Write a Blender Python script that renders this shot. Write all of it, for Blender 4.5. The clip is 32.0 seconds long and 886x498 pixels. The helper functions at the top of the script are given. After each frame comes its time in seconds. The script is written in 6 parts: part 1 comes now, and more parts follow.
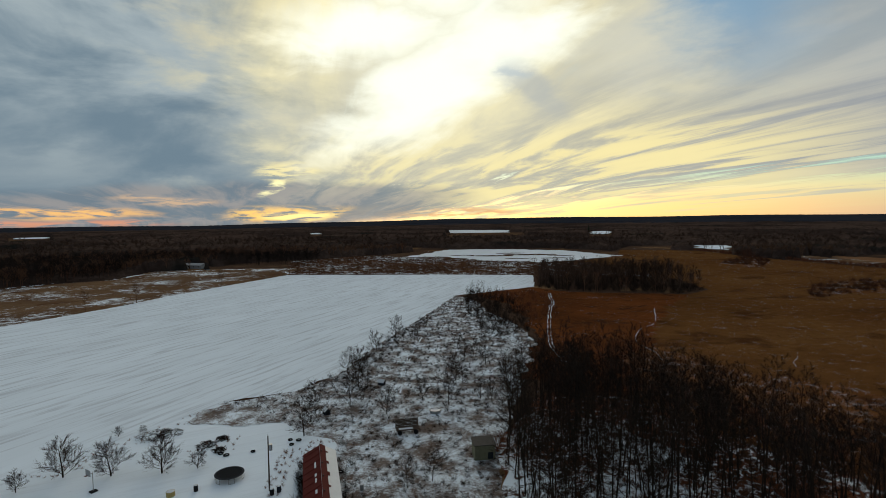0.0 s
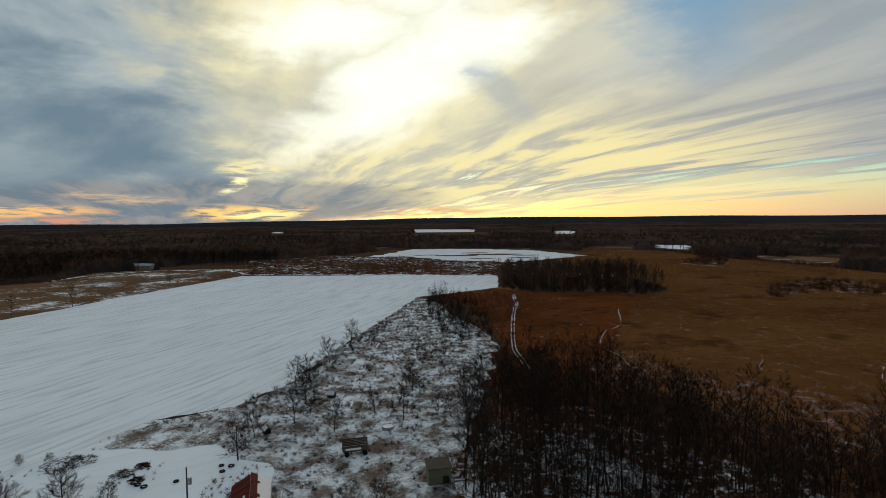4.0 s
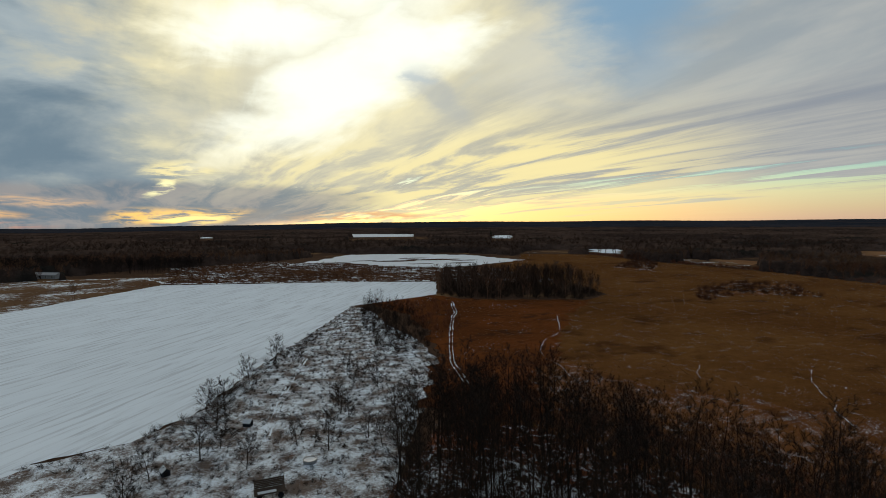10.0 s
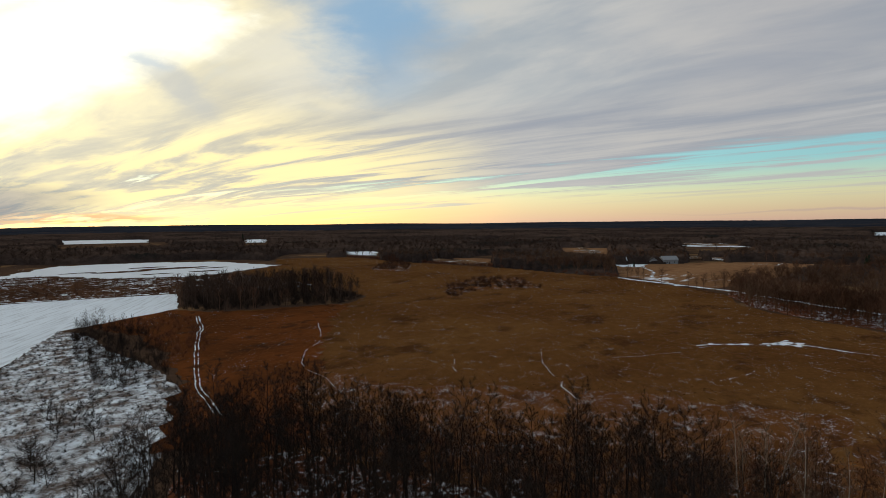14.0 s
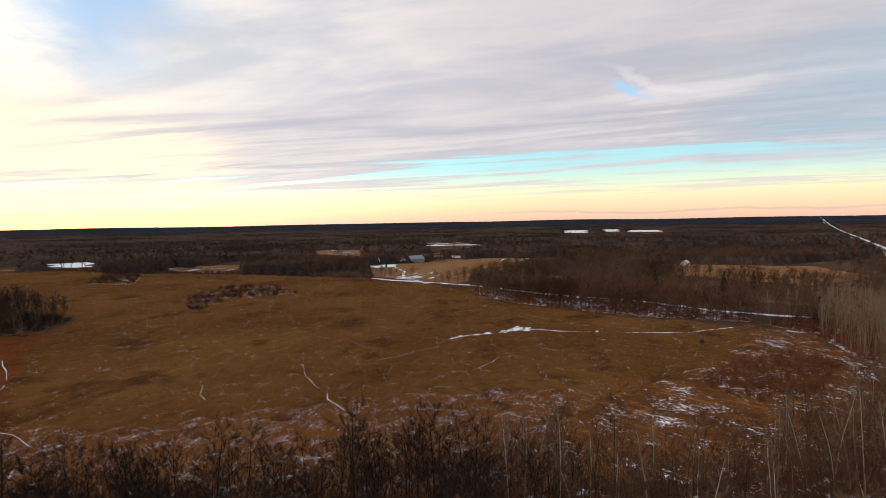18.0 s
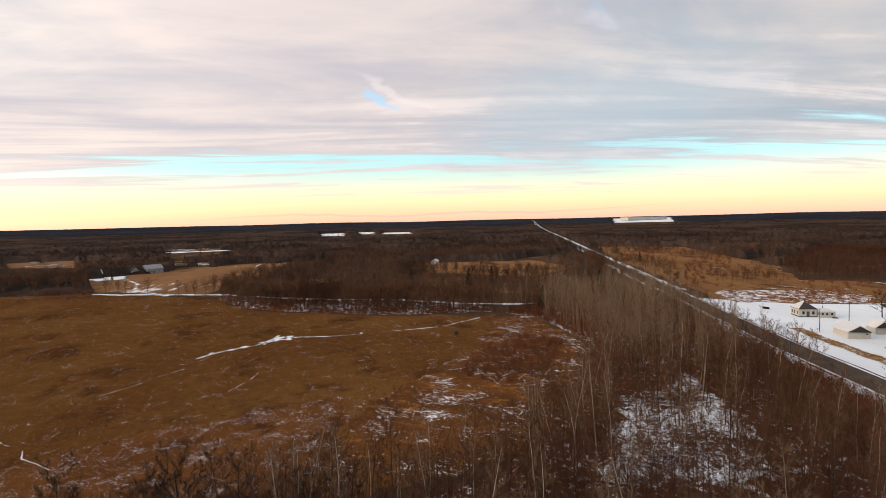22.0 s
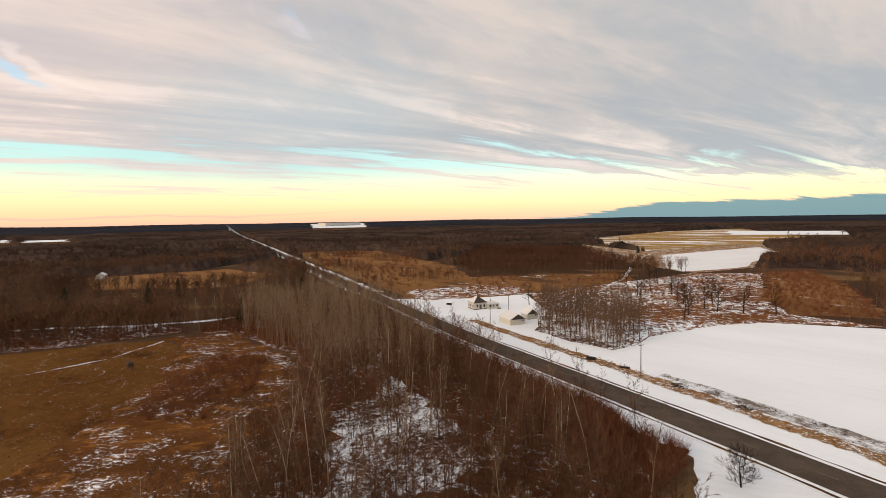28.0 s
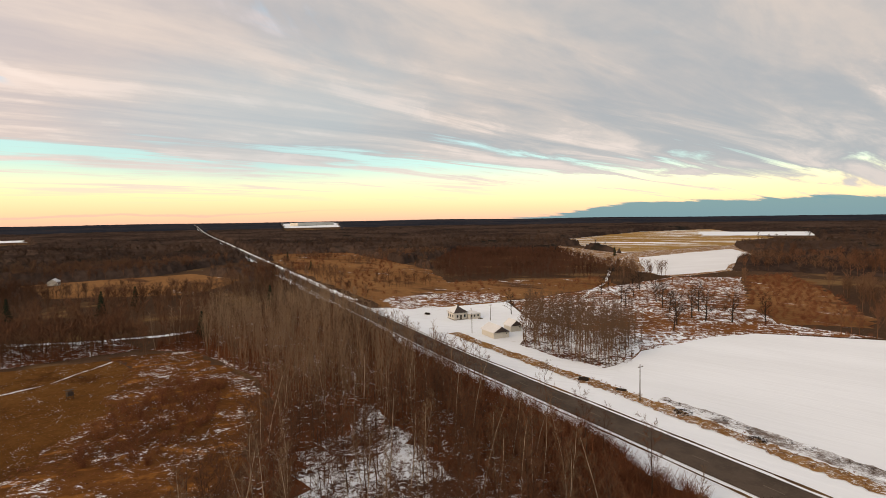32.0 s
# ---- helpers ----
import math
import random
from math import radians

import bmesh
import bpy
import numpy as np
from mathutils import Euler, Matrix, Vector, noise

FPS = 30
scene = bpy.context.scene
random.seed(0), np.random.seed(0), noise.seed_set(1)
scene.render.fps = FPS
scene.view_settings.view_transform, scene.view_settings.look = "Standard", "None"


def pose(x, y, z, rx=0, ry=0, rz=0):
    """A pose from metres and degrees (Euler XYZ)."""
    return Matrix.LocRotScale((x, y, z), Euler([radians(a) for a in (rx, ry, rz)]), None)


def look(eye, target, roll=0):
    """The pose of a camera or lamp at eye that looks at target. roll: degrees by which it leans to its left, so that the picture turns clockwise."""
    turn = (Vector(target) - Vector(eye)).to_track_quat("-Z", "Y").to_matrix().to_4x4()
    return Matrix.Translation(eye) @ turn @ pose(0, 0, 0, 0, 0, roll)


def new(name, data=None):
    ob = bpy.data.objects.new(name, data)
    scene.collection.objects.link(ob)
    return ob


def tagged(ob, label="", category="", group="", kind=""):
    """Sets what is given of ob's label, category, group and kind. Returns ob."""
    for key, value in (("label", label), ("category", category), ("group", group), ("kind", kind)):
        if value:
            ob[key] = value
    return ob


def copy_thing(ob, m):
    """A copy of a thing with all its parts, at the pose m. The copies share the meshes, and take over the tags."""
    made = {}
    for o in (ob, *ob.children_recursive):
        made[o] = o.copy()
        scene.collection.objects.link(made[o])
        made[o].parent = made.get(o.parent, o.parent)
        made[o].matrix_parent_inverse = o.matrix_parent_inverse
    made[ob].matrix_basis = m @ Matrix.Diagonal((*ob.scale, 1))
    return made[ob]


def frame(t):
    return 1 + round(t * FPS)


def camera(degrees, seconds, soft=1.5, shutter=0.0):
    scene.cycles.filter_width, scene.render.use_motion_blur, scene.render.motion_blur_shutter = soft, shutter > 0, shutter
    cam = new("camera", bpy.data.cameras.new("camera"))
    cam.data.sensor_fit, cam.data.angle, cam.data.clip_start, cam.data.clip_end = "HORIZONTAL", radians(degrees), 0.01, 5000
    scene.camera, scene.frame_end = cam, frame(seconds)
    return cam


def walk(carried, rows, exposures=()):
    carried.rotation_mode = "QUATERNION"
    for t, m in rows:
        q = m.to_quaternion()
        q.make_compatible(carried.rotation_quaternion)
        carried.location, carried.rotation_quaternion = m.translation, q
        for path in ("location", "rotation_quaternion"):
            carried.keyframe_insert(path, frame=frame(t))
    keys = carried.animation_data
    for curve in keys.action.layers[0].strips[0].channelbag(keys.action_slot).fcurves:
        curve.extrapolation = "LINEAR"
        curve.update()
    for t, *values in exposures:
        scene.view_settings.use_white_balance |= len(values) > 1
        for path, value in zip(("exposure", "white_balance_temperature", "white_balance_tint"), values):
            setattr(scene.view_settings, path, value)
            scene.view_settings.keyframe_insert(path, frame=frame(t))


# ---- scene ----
# The camera: seconds, place, heading (clockwise from north), tilt and lean in degrees.
cam = camera(80.29, 32.0, 0.7)
PATH = [
    (0.0, -0.00, -0.00, 40.00, -0.00, -3.26, -0.63),
    (0.5, 0.15, 1.01, 39.93, 0.82, -3.27, -0.61),
    (1.0, 0.39, 2.04, 39.85, 1.35, -3.31, -0.56),
    (1.5, 0.67, 3.09, 39.78, 1.67, -3.32, -0.52),
    (2.0, 0.97, 4.19, 39.71, 1.99, -3.33, -0.41),
    (2.5, 1.24, 5.31, 39.67, 2.28, -3.35, -0.43),
    (3.0, 1.58, 6.47, 39.66, 2.85, -3.36, -0.44),
    (3.5, 2.00, 7.67, 39.70, 3.28, -3.38, -0.41),
    (5.5, 3.15, 12.16, 39.86, 5.16, -3.20, -0.38),
    (6.0, 3.28, 12.96, 39.81, 5.70, -3.19, -0.37),
    (6.5, 3.39, 13.74, 39.75, 6.23, -3.21, -0.28),
    (7.0, 3.55, 14.50, 39.73, 6.88, -3.16, -0.27),
    (7.5, 3.78, 15.21, 39.75, 7.38, -3.12, -0.30),
    (8.0, 4.05, 15.87, 39.84, 7.96, -3.11, -0.31),
    (8.5, 4.29, 16.44, 39.94, 8.58, -3.08, -0.31),
    (9.0, 4.47, 16.95, 40.03, 9.25, -3.03, -0.30),
    (9.5, 4.58, 17.48, 40.05, 9.78, -2.96, -0.33),
    (10.0, 4.69, 18.07, 40.04, 10.30, -2.91, -0.30),
    (10.5, 4.76, 18.79, 39.98, 10.74, -2.98, -0.24),
    (11.0, 4.86, 19.66, 39.89, 11.03, -3.04, -0.22),
    (11.5, 5.08, 20.62, 39.84, 11.27, -3.00, -0.16),
    (12.0, 5.42, 21.57, 39.82, 12.77, -3.00, -0.23),
    (12.5, 5.81, 22.54, 39.86, 17.61, -3.00, -0.31),
    (13.0, 6.19, 23.47, 39.95, 25.30, -2.87, -0.43),
    (13.5, 6.49, 24.36, 39.98, 31.67, -2.84, -0.44),
    (14.0, 6.89, 25.35, 40.04, 36.36, -2.75, -0.47),
    (14.5, 7.26, 26.26, 40.11, 40.07, -2.75, -0.65),
    (16.5, 8.66, 28.88, 40.21, 53.11, -2.72, -0.93),
    (17.0, 9.31, 29.79, 40.32, 56.15, -2.74, -0.98),
    (17.5, 10.00, 30.67, 40.37, 59.43, -2.76, -1.00),
    (18.0, 10.76, 31.40, 40.33, 62.94, -2.83, -1.01),
    (18.5, 11.57, 31.97, 40.23, 66.50, -2.81, -1.04),
    (19.0, 12.45, 32.44, 40.11, 70.10, -2.84, -1.12),
    (19.5, 13.33, 32.86, 39.97, 73.61, -2.86, -1.21),
    (20.0, 14.16, 33.29, 39.84, 76.95, -2.92, -1.30),
    (20.5, 14.90, 33.70, 39.76, 80.15, -2.92, -1.32),
    (21.0, 15.52, 34.02, 39.72, 83.09, -2.90, -1.33),
    (21.5, 16.10, 34.28, 39.69, 85.97, -2.95, -1.35),
    (22.0, 16.79, 34.48, 39.65, 88.99, -3.00, -1.37),
    (22.5, 17.61, 34.64, 39.58, 91.95, -2.92, -1.27),
    (23.0, 18.41, 34.73, 39.55, 94.78, -2.90, -1.26),
    (23.5, 19.14, 34.74, 39.64, 97.60, -2.91, -1.28),
    (24.0, 19.81, 34.71, 39.81, 100.38, -2.93, -1.18),
    (24.5, 20.46, 34.64, 39.96, 103.06, -2.92, -1.15),
    (25.0, 21.18, 34.53, 40.03, 105.66, -2.86, -1.17),
    (25.5, 21.99, 34.39, 40.05, 108.25, -2.86, -1.25),
    (26.0, 22.78, 34.24, 40.01, 110.72, -2.91, -1.29),
    (26.5, 23.63, 34.11, 39.94, 113.33, -3.03, -1.29),
    (28.5, 28.22, 32.67, 39.83, 122.43, -3.16, -1.03),
    (29.0, 29.60, 32.09, 39.83, 122.89, -3.27, -1.04),
    (29.5, 31.06, 31.49, 39.91, 123.05, -3.37, -1.07),
    (30.0, 32.57, 30.83, 40.12, 123.14, -3.38, -1.10),
    (30.5, 34.15, 30.13, 40.50, 123.41, -3.44, -1.09),
    (31.0, 35.75, 29.44, 41.04, 123.66, -3.40, -1.02),
    (31.5, 37.29, 28.73, 41.71, 123.74, -3.31, -1.03),
    (32.0, 38.82, 27.97, 42.46, 123.87, -3.23, -1.01),
]
EXPOSURES = [(0.0, -0.56, 5950, 2), (12.0, -0.54, 6000, 3), (16.0, 0.17, 6200, 10), (19.0, 0.44, 6450, 15), (22.0, 0.55, 6850, 16), (26.0, 0.55, 7350, 18), (32.0, 0.47, 7650, 18)]
walk(cam, [(t, pose(x, y, z, 90 + tilt, 0, -yaw) @ pose(0, 0, 0, 0, 0, lean)) for t, x, y, z, yaw, tilt, lean in PATH], EXPOSURES)

# ---------------------------------------------------------------- light
SUN_AZ, SUN_EL = radians(-6), radians(17)
SUN_DIR = Vector((math.sin(SUN_AZ) * math.cos(SUN_EL), math.cos(SUN_AZ) * math.cos(SUN_EL), math.sin(SUN_EL)))


def make_world():
    w = bpy.data.worlds.new("winter_evening_sky")
    scene.world = w
    w.use_nodes = True
    nt = w.node_tree
    nt.nodes.clear()
    N, Lk = nt.nodes.new, nt.links.new

    def val(sock, v):
        if isinstance(v, (int, float)):
            sock.default_value = v
        elif isinstance(v, tuple):
            sock.default_value = v if len(v) == len(sock.default_value) else (*v, 1.0)
        else:
            Lk(v, sock)

    def m(op, a, b=0.0, c=0.0):
        n = N("ShaderNodeMath")
        n.operation = op
        for i, v in enumerate((a, b, c)):
            val(n.inputs[i], v)
        return n.outputs[0]

    def ss(x, a, b):
        n = N("ShaderNodeMapRange")
        n.interpolation_type = "SMOOTHSTEP"
        val(n.inputs[0], x)
        n.inputs[1].default_value, n.inputs[2].default_value = a, b
        return n.outputs[0]

    def mixc(fac, a, b, blend="MIX"):
        n = N("ShaderNodeMix")
        n.data_type, n.blend_type = "RGBA", blend
        val(n.inputs[0], fac)
        val(n.inputs[6], a)
        val(n.inputs[7], b)
        return n.outputs[2]

    def noise_at(vec, scale, detail=4.0, rough=0.55, dist=0.0):
        n = N("ShaderNodeTexNoise")
        Lk(vec, n.inputs["Vector"])
        n.inputs["Scale"].default_value, n.inputs["Detail"].default_value = scale, detail
        n.inputs["Roughness"].default_value, n.inputs["Distortion"].default_value = rough, dist
        return n.outputs[0]

    def comb(x, y, z=0.0):
        n = N("ShaderNodeCombineXYZ")
        for i, v in enumerate((x, y, z)):
            val(n.inputs[i], v)
        return n.outputs[0]

    tc = N("ShaderNodeTexCoord")
    sep = N("ShaderNodeSeparateXYZ")
    Lk(tc.outputs["Generated"], sep.inputs[0])
    x, y, z = sep.outputs
    el = m("MULTIPLY", m("ARCSINE", z), 57.2958)
    az = m("MULTIPLY", m("ARCTAN2", x, y), 57.2958)
    zc = m("ADD", m("MAXIMUM", z, 0.0), 0.075)
    # cloud streets run from the south-east to the north-west
    lay = m("SUBTRACT", 0.33, m("MULTIPLY", ss(az, 15.0, 95.0), 0.27))
    turn = m("ADD", m("DIVIDE", az, 57.2958), lay)
    flat = m("DIVIDE", m("SQRT", m("ADD", m("MULTIPLY", x, x), m("MULTIPLY", y, y))), zc)
    along, across = m("MULTIPLY", flat, m("COSINE", turn)), m("MULTIPLY", flat, m("SINE", turn))
    n_big = noise_at(comb(m("MULTIPLY", along, 0.22), m("MULTIPLY", across, 0.45)), 1.0, 4.0, 0.5, 0.6)
    n_low = noise_at(comb(m("MULTIPLY", along, 0.42), m("MULTIPLY", across, 1.9), 3.0), 1.0, 6.0, 0.6, 0.5)
    # higher up the same streets, seen from below, are broad and mottled
    zh = m("ADD", m("MAXIMUM", z, 0.0), 0.34)
    high = m("DIVIDE", m("SQRT", m("ADD", m("MULTIPLY", x, x), m("MULTIPLY", y, y))), zh)
    h_al, h_ac = m("MULTIPLY", high, m("COSINE", turn)), m("MULTIPLY", high, m("SINE", turn))
    n_high = noise_at(comb(m("MULTIPLY", h_al, 1.5), m("MULTIPLY", h_ac, 3.6), 5.0), 1.0, 6.0, 0.56, 0.6)
    n_puf = noise_at(comb(m("MULTIPLY", h_al, 3.4), m("MULTIPLY", h_ac, 4.6), 9.0), 1.7, 6.0, 0.60, 0.5)
    up = ss(el, 7.0, 20.0)
    n_str = m("ADD", m("MULTIPLY", n_low, m("SUBTRACT", 1.0, up)), m("MULTIPLY", n_high, up))
    n_heap = noise_at(comb(m("MULTIPLY", az, 0.056), m("MULTIPLY", el, 0.14), 2.0), 1.0, 7.0, 0.56, 0.35)
    n_fine = noise_at(comb(m("MULTIPLY", az, 0.16), m("MULTIPLY", el, 0.42), 4.0), 1.0, 5.0, 0.6, 0.3)

    def off(n, k):
        return m("MULTIPLY", m("SUBTRACT", n, 0.5), k)

    # directions bent by the noise, so that cloud edges fray; a little for small clouds, more for large ones
    az1, el1 = m("ADD", az, off(n_fine, 7.0)), m("ADD", el, off(n_heap, 2.0))
    az2, el2 = m("ADD", az, m("ADD", off(n_heap, 16.0), off(n_fine, 9.0))), m("ADD", el, m("ADD", off(n_str, 7.0), off(n_fine, 3.5)))

    def blob(a0, e0, ha, he, tilt=0.0, large=False, edge=(1.3, 0.3)):
        """A frayed oval about one direction: its half sizes and tilt in degrees."""
        da, de = m("SUBTRACT", az2 if large else az1, a0), m("SUBTRACT", el2 if large else el1, e0)
        c, s = math.cos(radians(tilt)), math.sin(radians(tilt))
        p = m("DIVIDE", m("ADD", m("MULTIPLY", da, c), m("MULTIPLY", de, s)), ha)
        q = m("DIVIDE", m("SUBTRACT", m("MULTIPLY", de, c), m("MULTIPLY", da, s)), he)
        return ss(m("SQRT", m("ADD", m("MULTIPLY", p, p), m("MULTIPLY", q, q))), *edge)

    # clear sky: a low warm band under pale green and blue, stronger towards the sun
    ramp = N("ShaderNodeValToRGB")
    val(ramp.inputs[0], m("DIVIDE", m("MAXIMUM", el, 0.0), 40.0))
    stops = ((0.0, (1.06, 0.62, 0.47)), (0.03, (1.10, 0.77, 0.46)), (0.068, (1.14, 0.98, 0.54)), (0.10, (0.86, 1.0, 0.70)),
             (0.145, (0.46, 0.90, 0.90)), (0.35, (0.40, 0.74, 0.98)), (1.0, (0.33, 0.54, 0.85)))
    e = ramp.color_ramp.elements
    while len(e) < len(stops):
        e.new(0.5)
    for k, (pos, col) in zip(e, stops):
        k.position, k.color = pos, (*col, 1)
    sunward = ss(az, 78.0, 22.0)
    clear = mixc(sunward, mixc(1.0, ramp.outputs[0], (0.90, 0.90, 0.90), "MULTIPLY"), mixc(1.0, ramp.outputs[0], (1.40, 1.34, 1.15), "MULTIPLY"))
    orange = m("MULTIPLY", ss(m("ABSOLUTE", m("SUBTRACT", az, 12.0)), 36.0, 8.0), ss(el, 4.2, 0.6))
    clear = mixc(orange, clear, (2.3, 1.26, 0.36))
    nish = N("ShaderNodeTexSky")
    nish.sky_type = "NISHITA"
    nish.sun_disc = False
    nish.sun_elevation, nish.sun_rotation = SUN_EL, SUN_AZ
    clear = mixc(0.06, clear, nish.outputs[0], "ADD")
    # distance in degrees from the veiled sun
    da, de = m("SUBTRACT", az, -3.0), m("SUBTRACT", el, 15.0)
    ang = m("SQRT", m("ADD", m("POWER", m("MULTIPLY", da, 0.8), 2.0), m("POWER", de, 2.0)))
    near_sun = ss(ang, 40.0, 6.0)
    wide = ss(ang, 112.0, 14.0)
    # cloud cover: the deck's lower edge lies higher towards the north-east
    low = m("ADD", m("ADD", -1.4, m("MULTIPLY", ss(az, -4.0, 50.0), 3.8)), m("SUBTRACT", m("MULTIPLY", ss(az, 45.0, 80.0), 2.6), m("MULTIPLY", ss(az, 105.0, 165.0), 3.7)))
    cover_el = m("MINIMUM", m("DIVIDE", m("SUBTRACT", el, low), 4.2), 1.15)
    cov = m("ADD", m("ADD", m("MULTIPLY", n_big, 0.40), m("MULTIPLY", n_str, 1.35)), m("MULTIPLY", cover_el, 0.42))
    mask = ss(cov, 0.97, 1.17)
    # lit and shaded streaks of the deck
    shade = m("ADD", m("MULTIPLY", n_str, 0.60), m("ADD", m("MULTIPLY", n_low, 0.28), m("MULTIPLY", n_puf, 0.12)))
    blue_east = ss(az, 84.0, 116.0)
    light_cloud = mixc(wide, (0.72, 0.71, 0.70), (1.00, 0.90, 0.86))
    dark_cloud = mixc(wide, mixc(blue_east, (0.50, 0.53, 0.60), (0.44, 0.53, 0.61)), (0.72, 0.71, 0.76))
    light_cloud = mixc(m("MULTIPLY", sunward, 0.75), light_cloud, (1.30, 1.18, 1.0))
    light_cloud = mixc(near_sun, light_cloud, (2.5, 2.0, 1.0))
    dark_cloud = mixc(near_sun, dark_cloud, (1.22, 1.08, 0.84))
    cloud = mixc(ss(shade, 0.36, 0.66), dark_cloud, light_cloud)
    flecks = m("MULTIPLY", ss(m("ADD", m("MULTIPLY", n_low, 0.7), m("MULTIPLY", n_puf, 0.3)), 0.52, 0.64), m("MULTIPLY", ss(el, 3.0, 6.0), m("MULTIPLY", ss(el, 20.0, 9.0), ss(az, 60.0, 90.0))))
    cloud = mixc(m("MULTIPLY", flecks, 0.55), cloud, (1.02, 0.97, 0.97))
    east_low = m("MULTIPLY", ss(az, 100.0, 122.0), ss(el, 13.0, 5.0))
    cloud = mixc(m("MULTIPLY", east_low, 0.5), cloud, mixc(ss(n_low, 0.42, 0.62), (0.46, 0.58, 0.66), (0.76, 0.82, 0.86)))
    wisps = m("MULTIPLY", ss(n_low, 0.48, 0.60), m("MULTIPLY", ss(el, 1.6, 4.0), 0.75))
    clear = mixc(wisps, clear, mixc(near_sun, (0.92, 0.80, 0.80), (1.25, 1.0, 0.74)))
    sky = mixc(mask, clear, cloud)
    # the smooth grey sheet above the streaks, east of the sun
    sheet_c = m("MULTIPLY", ss(el2, 9.0, 15.0), m("MULTIPLY", ss(az2, 12.0, 26.0), ss(az, 92.0, 50.0)))
    sky = mixc(m("MULTIPLY", sheet_c, 0.74), sky, mixc(ss(n_high, 0.38, 0.64), mixc(ss(az, 40.0, 70.0), (0.80, 0.84, 0.86), (0.70, 0.69, 0.74)), mixc(ss(az, 40.0, 75.0), (1.12, 1.06, 0.98), (0.96, 0.88, 0.84))))
    sky = mixc(m("MULTIPLY", blob(22.0, 17.0, 8.0, 4.5, 20, True), 0.6), sky, (1.75, 1.55, 1.22))
    # gold streaks under the sun
    gold = m("MULTIPLY", ss(n_low, 0.455, 0.56), m("MULTIPLY", ss(m("ABSOLUTE", m("SUBTRACT", el, 5.2)), 5.5, 1.8), ss(m("ABSOLUTE", m("SUBTRACT", az, 12.0)), 34.0, 12.0)))
    sky = mixc(m("MULTIPLY", gold, 0.85), sky, (2.35, 1.85, 0.86))
    # west of the sun heaped blue-grey clouds, closed near the horizon
    edge_w = m("ADD", m("ADD", az, m("MULTIPLY", el, 0.62)), m("ADD", off(n_heap, 22.0), off(n_fine, 16.0)))
    west = ss(edge_w, -1.0, -20.0)
    lit = m("MULTIPLY", ss(m("ADD", n_heap, off(n_fine, 0.5)), 0.50, 0.68), m("ADD", 0.25, m("MULTIPLY", ss(el, 3.0, 12.0), 0.75)))
    heap = mixc(ss(n_heap, 0.34, 0.58), (0.40, 0.51, 0.61), mixc(ss(el, 4.0, 14.0), (0.62, 0.70, 0.76), (0.92, 0.98, 1.0)))
    heap = mixc(lit, heap, mixc(ss(az, -36.0, -14.0), (0.86, 0.92, 0.93), (1.75, 1.50, 1.02)))
    sky = mixc(west, sky, heap)
    # a low bank reaches east under the sun
    shelf = blob(-21.0, 1.4, 24.0, 2.6, 2.0, False, (1.15, 0.75))
    sky = mixc(m("MULTIPLY", shelf, 0.9), sky, mixc(ss(n_low, 0.40, 0.62), (0.42, 0.48, 0.55), (0.78, 0.68, 0.64)))
    # burning slits in the bank
    n_slit = ss(noise_at(comb(m("MULTIPLY", az, 0.30), m("MULTIPLY", el, 1.9), 6.0), 1.0, 4.0, 0.6, 0.6), 0.38, 0.56)
    for a0, e0, ha, he, tilt, col in ((-17.0, 0.75, 7.0, 0.75, 2, (2.7, 1.55, 0.42)), (-15.0, 0.6, 4.0, 0.4, 2, (3.2, 2.3, 0.8)), (-36.0, 0.75, 8.0, 0.40, 0, (2.4, 1.25, 0.42)), (-28.0, 2.0, 5.0, 0.4, 0, (1.5, 0.98, 0.62)),
                                      (-36.0, -0.1, 10.0, 0.3, 0, (1.7, 0.72, 0.42)), (-17.8, 3.6, 1.9, 0.6, 28, (3.2, 2.7, 1.3)), (-16.2, 5.1, 3.4, 1.0, 8, (2.4, 1.9, 0.9)),
                                      (2.0, 0.7, 8.0, 0.4, 1, (2.0, 1.1, 0.5))):
        sky = mixc(m("MULTIPLY", m("MULTIPLY", blob(a0, e0, ha, he * 1.3, tilt, False, (1.2, 0.4)), n_slit), 0.95), sky, col)
    # the burnt-out heart: a slanting band and the bright heaps over it
    core = m("MAXIMUM", m("MAXIMUM", blob(-1.5, 13.4, 13.0, 4.0, 30, True), blob(-8.0, 19.0, 10.0, 3.8, 0, True)), m("MAXIMUM", blob(6.0, 18.0, 10.0, 4.0, 5, True), blob(2.0, 25.0, 12.0, 6.0, 0, True)))
    halo = blob(0.0, 15.5, 25.0, 12.5, 15, True, (1.2, 0.1))
    sky = mixc(m("MULTIPLY", halo, 0.68), sky, (2.0, 1.74, 1.22))
    sky = mixc(core, sky, (2.7, 2.5, 2.05))
    sky = mixc(m("MULTIPLY", blob(9.5, 13.6, 4.6, 2.2, -38), 0.62), sky, (1.02, 1.0, 0.98))
    sky = mixc(m("MULTIPLY", blob(8.0, 15.1, 1.6, 0.6, -15), 0.45), sky, (1.1, 1.2, 1.28))
    # holes in the deck show blue
    sky = mixc(m("MULTIPLY", blob(30.5, 21.0, 9.5, 7.5, 40, True, (1.3, 0.1)), 0.88), sky, (0.50, 0.78, 1.08))
    hole = blob(83.0, 12.7, 2.4, 0.6, -28, False, (1.2, 0.3))
    sky = mixc(m("MULTIPLY", hole, 0.8), sky, (0.50, 0.83, 1.10))
    sky = mixc(m("MULTIPLY", blob(83.8, 13.6, 4.5, 0.5, -24), 0.3), sky, (1.15, 1.1, 1.08))
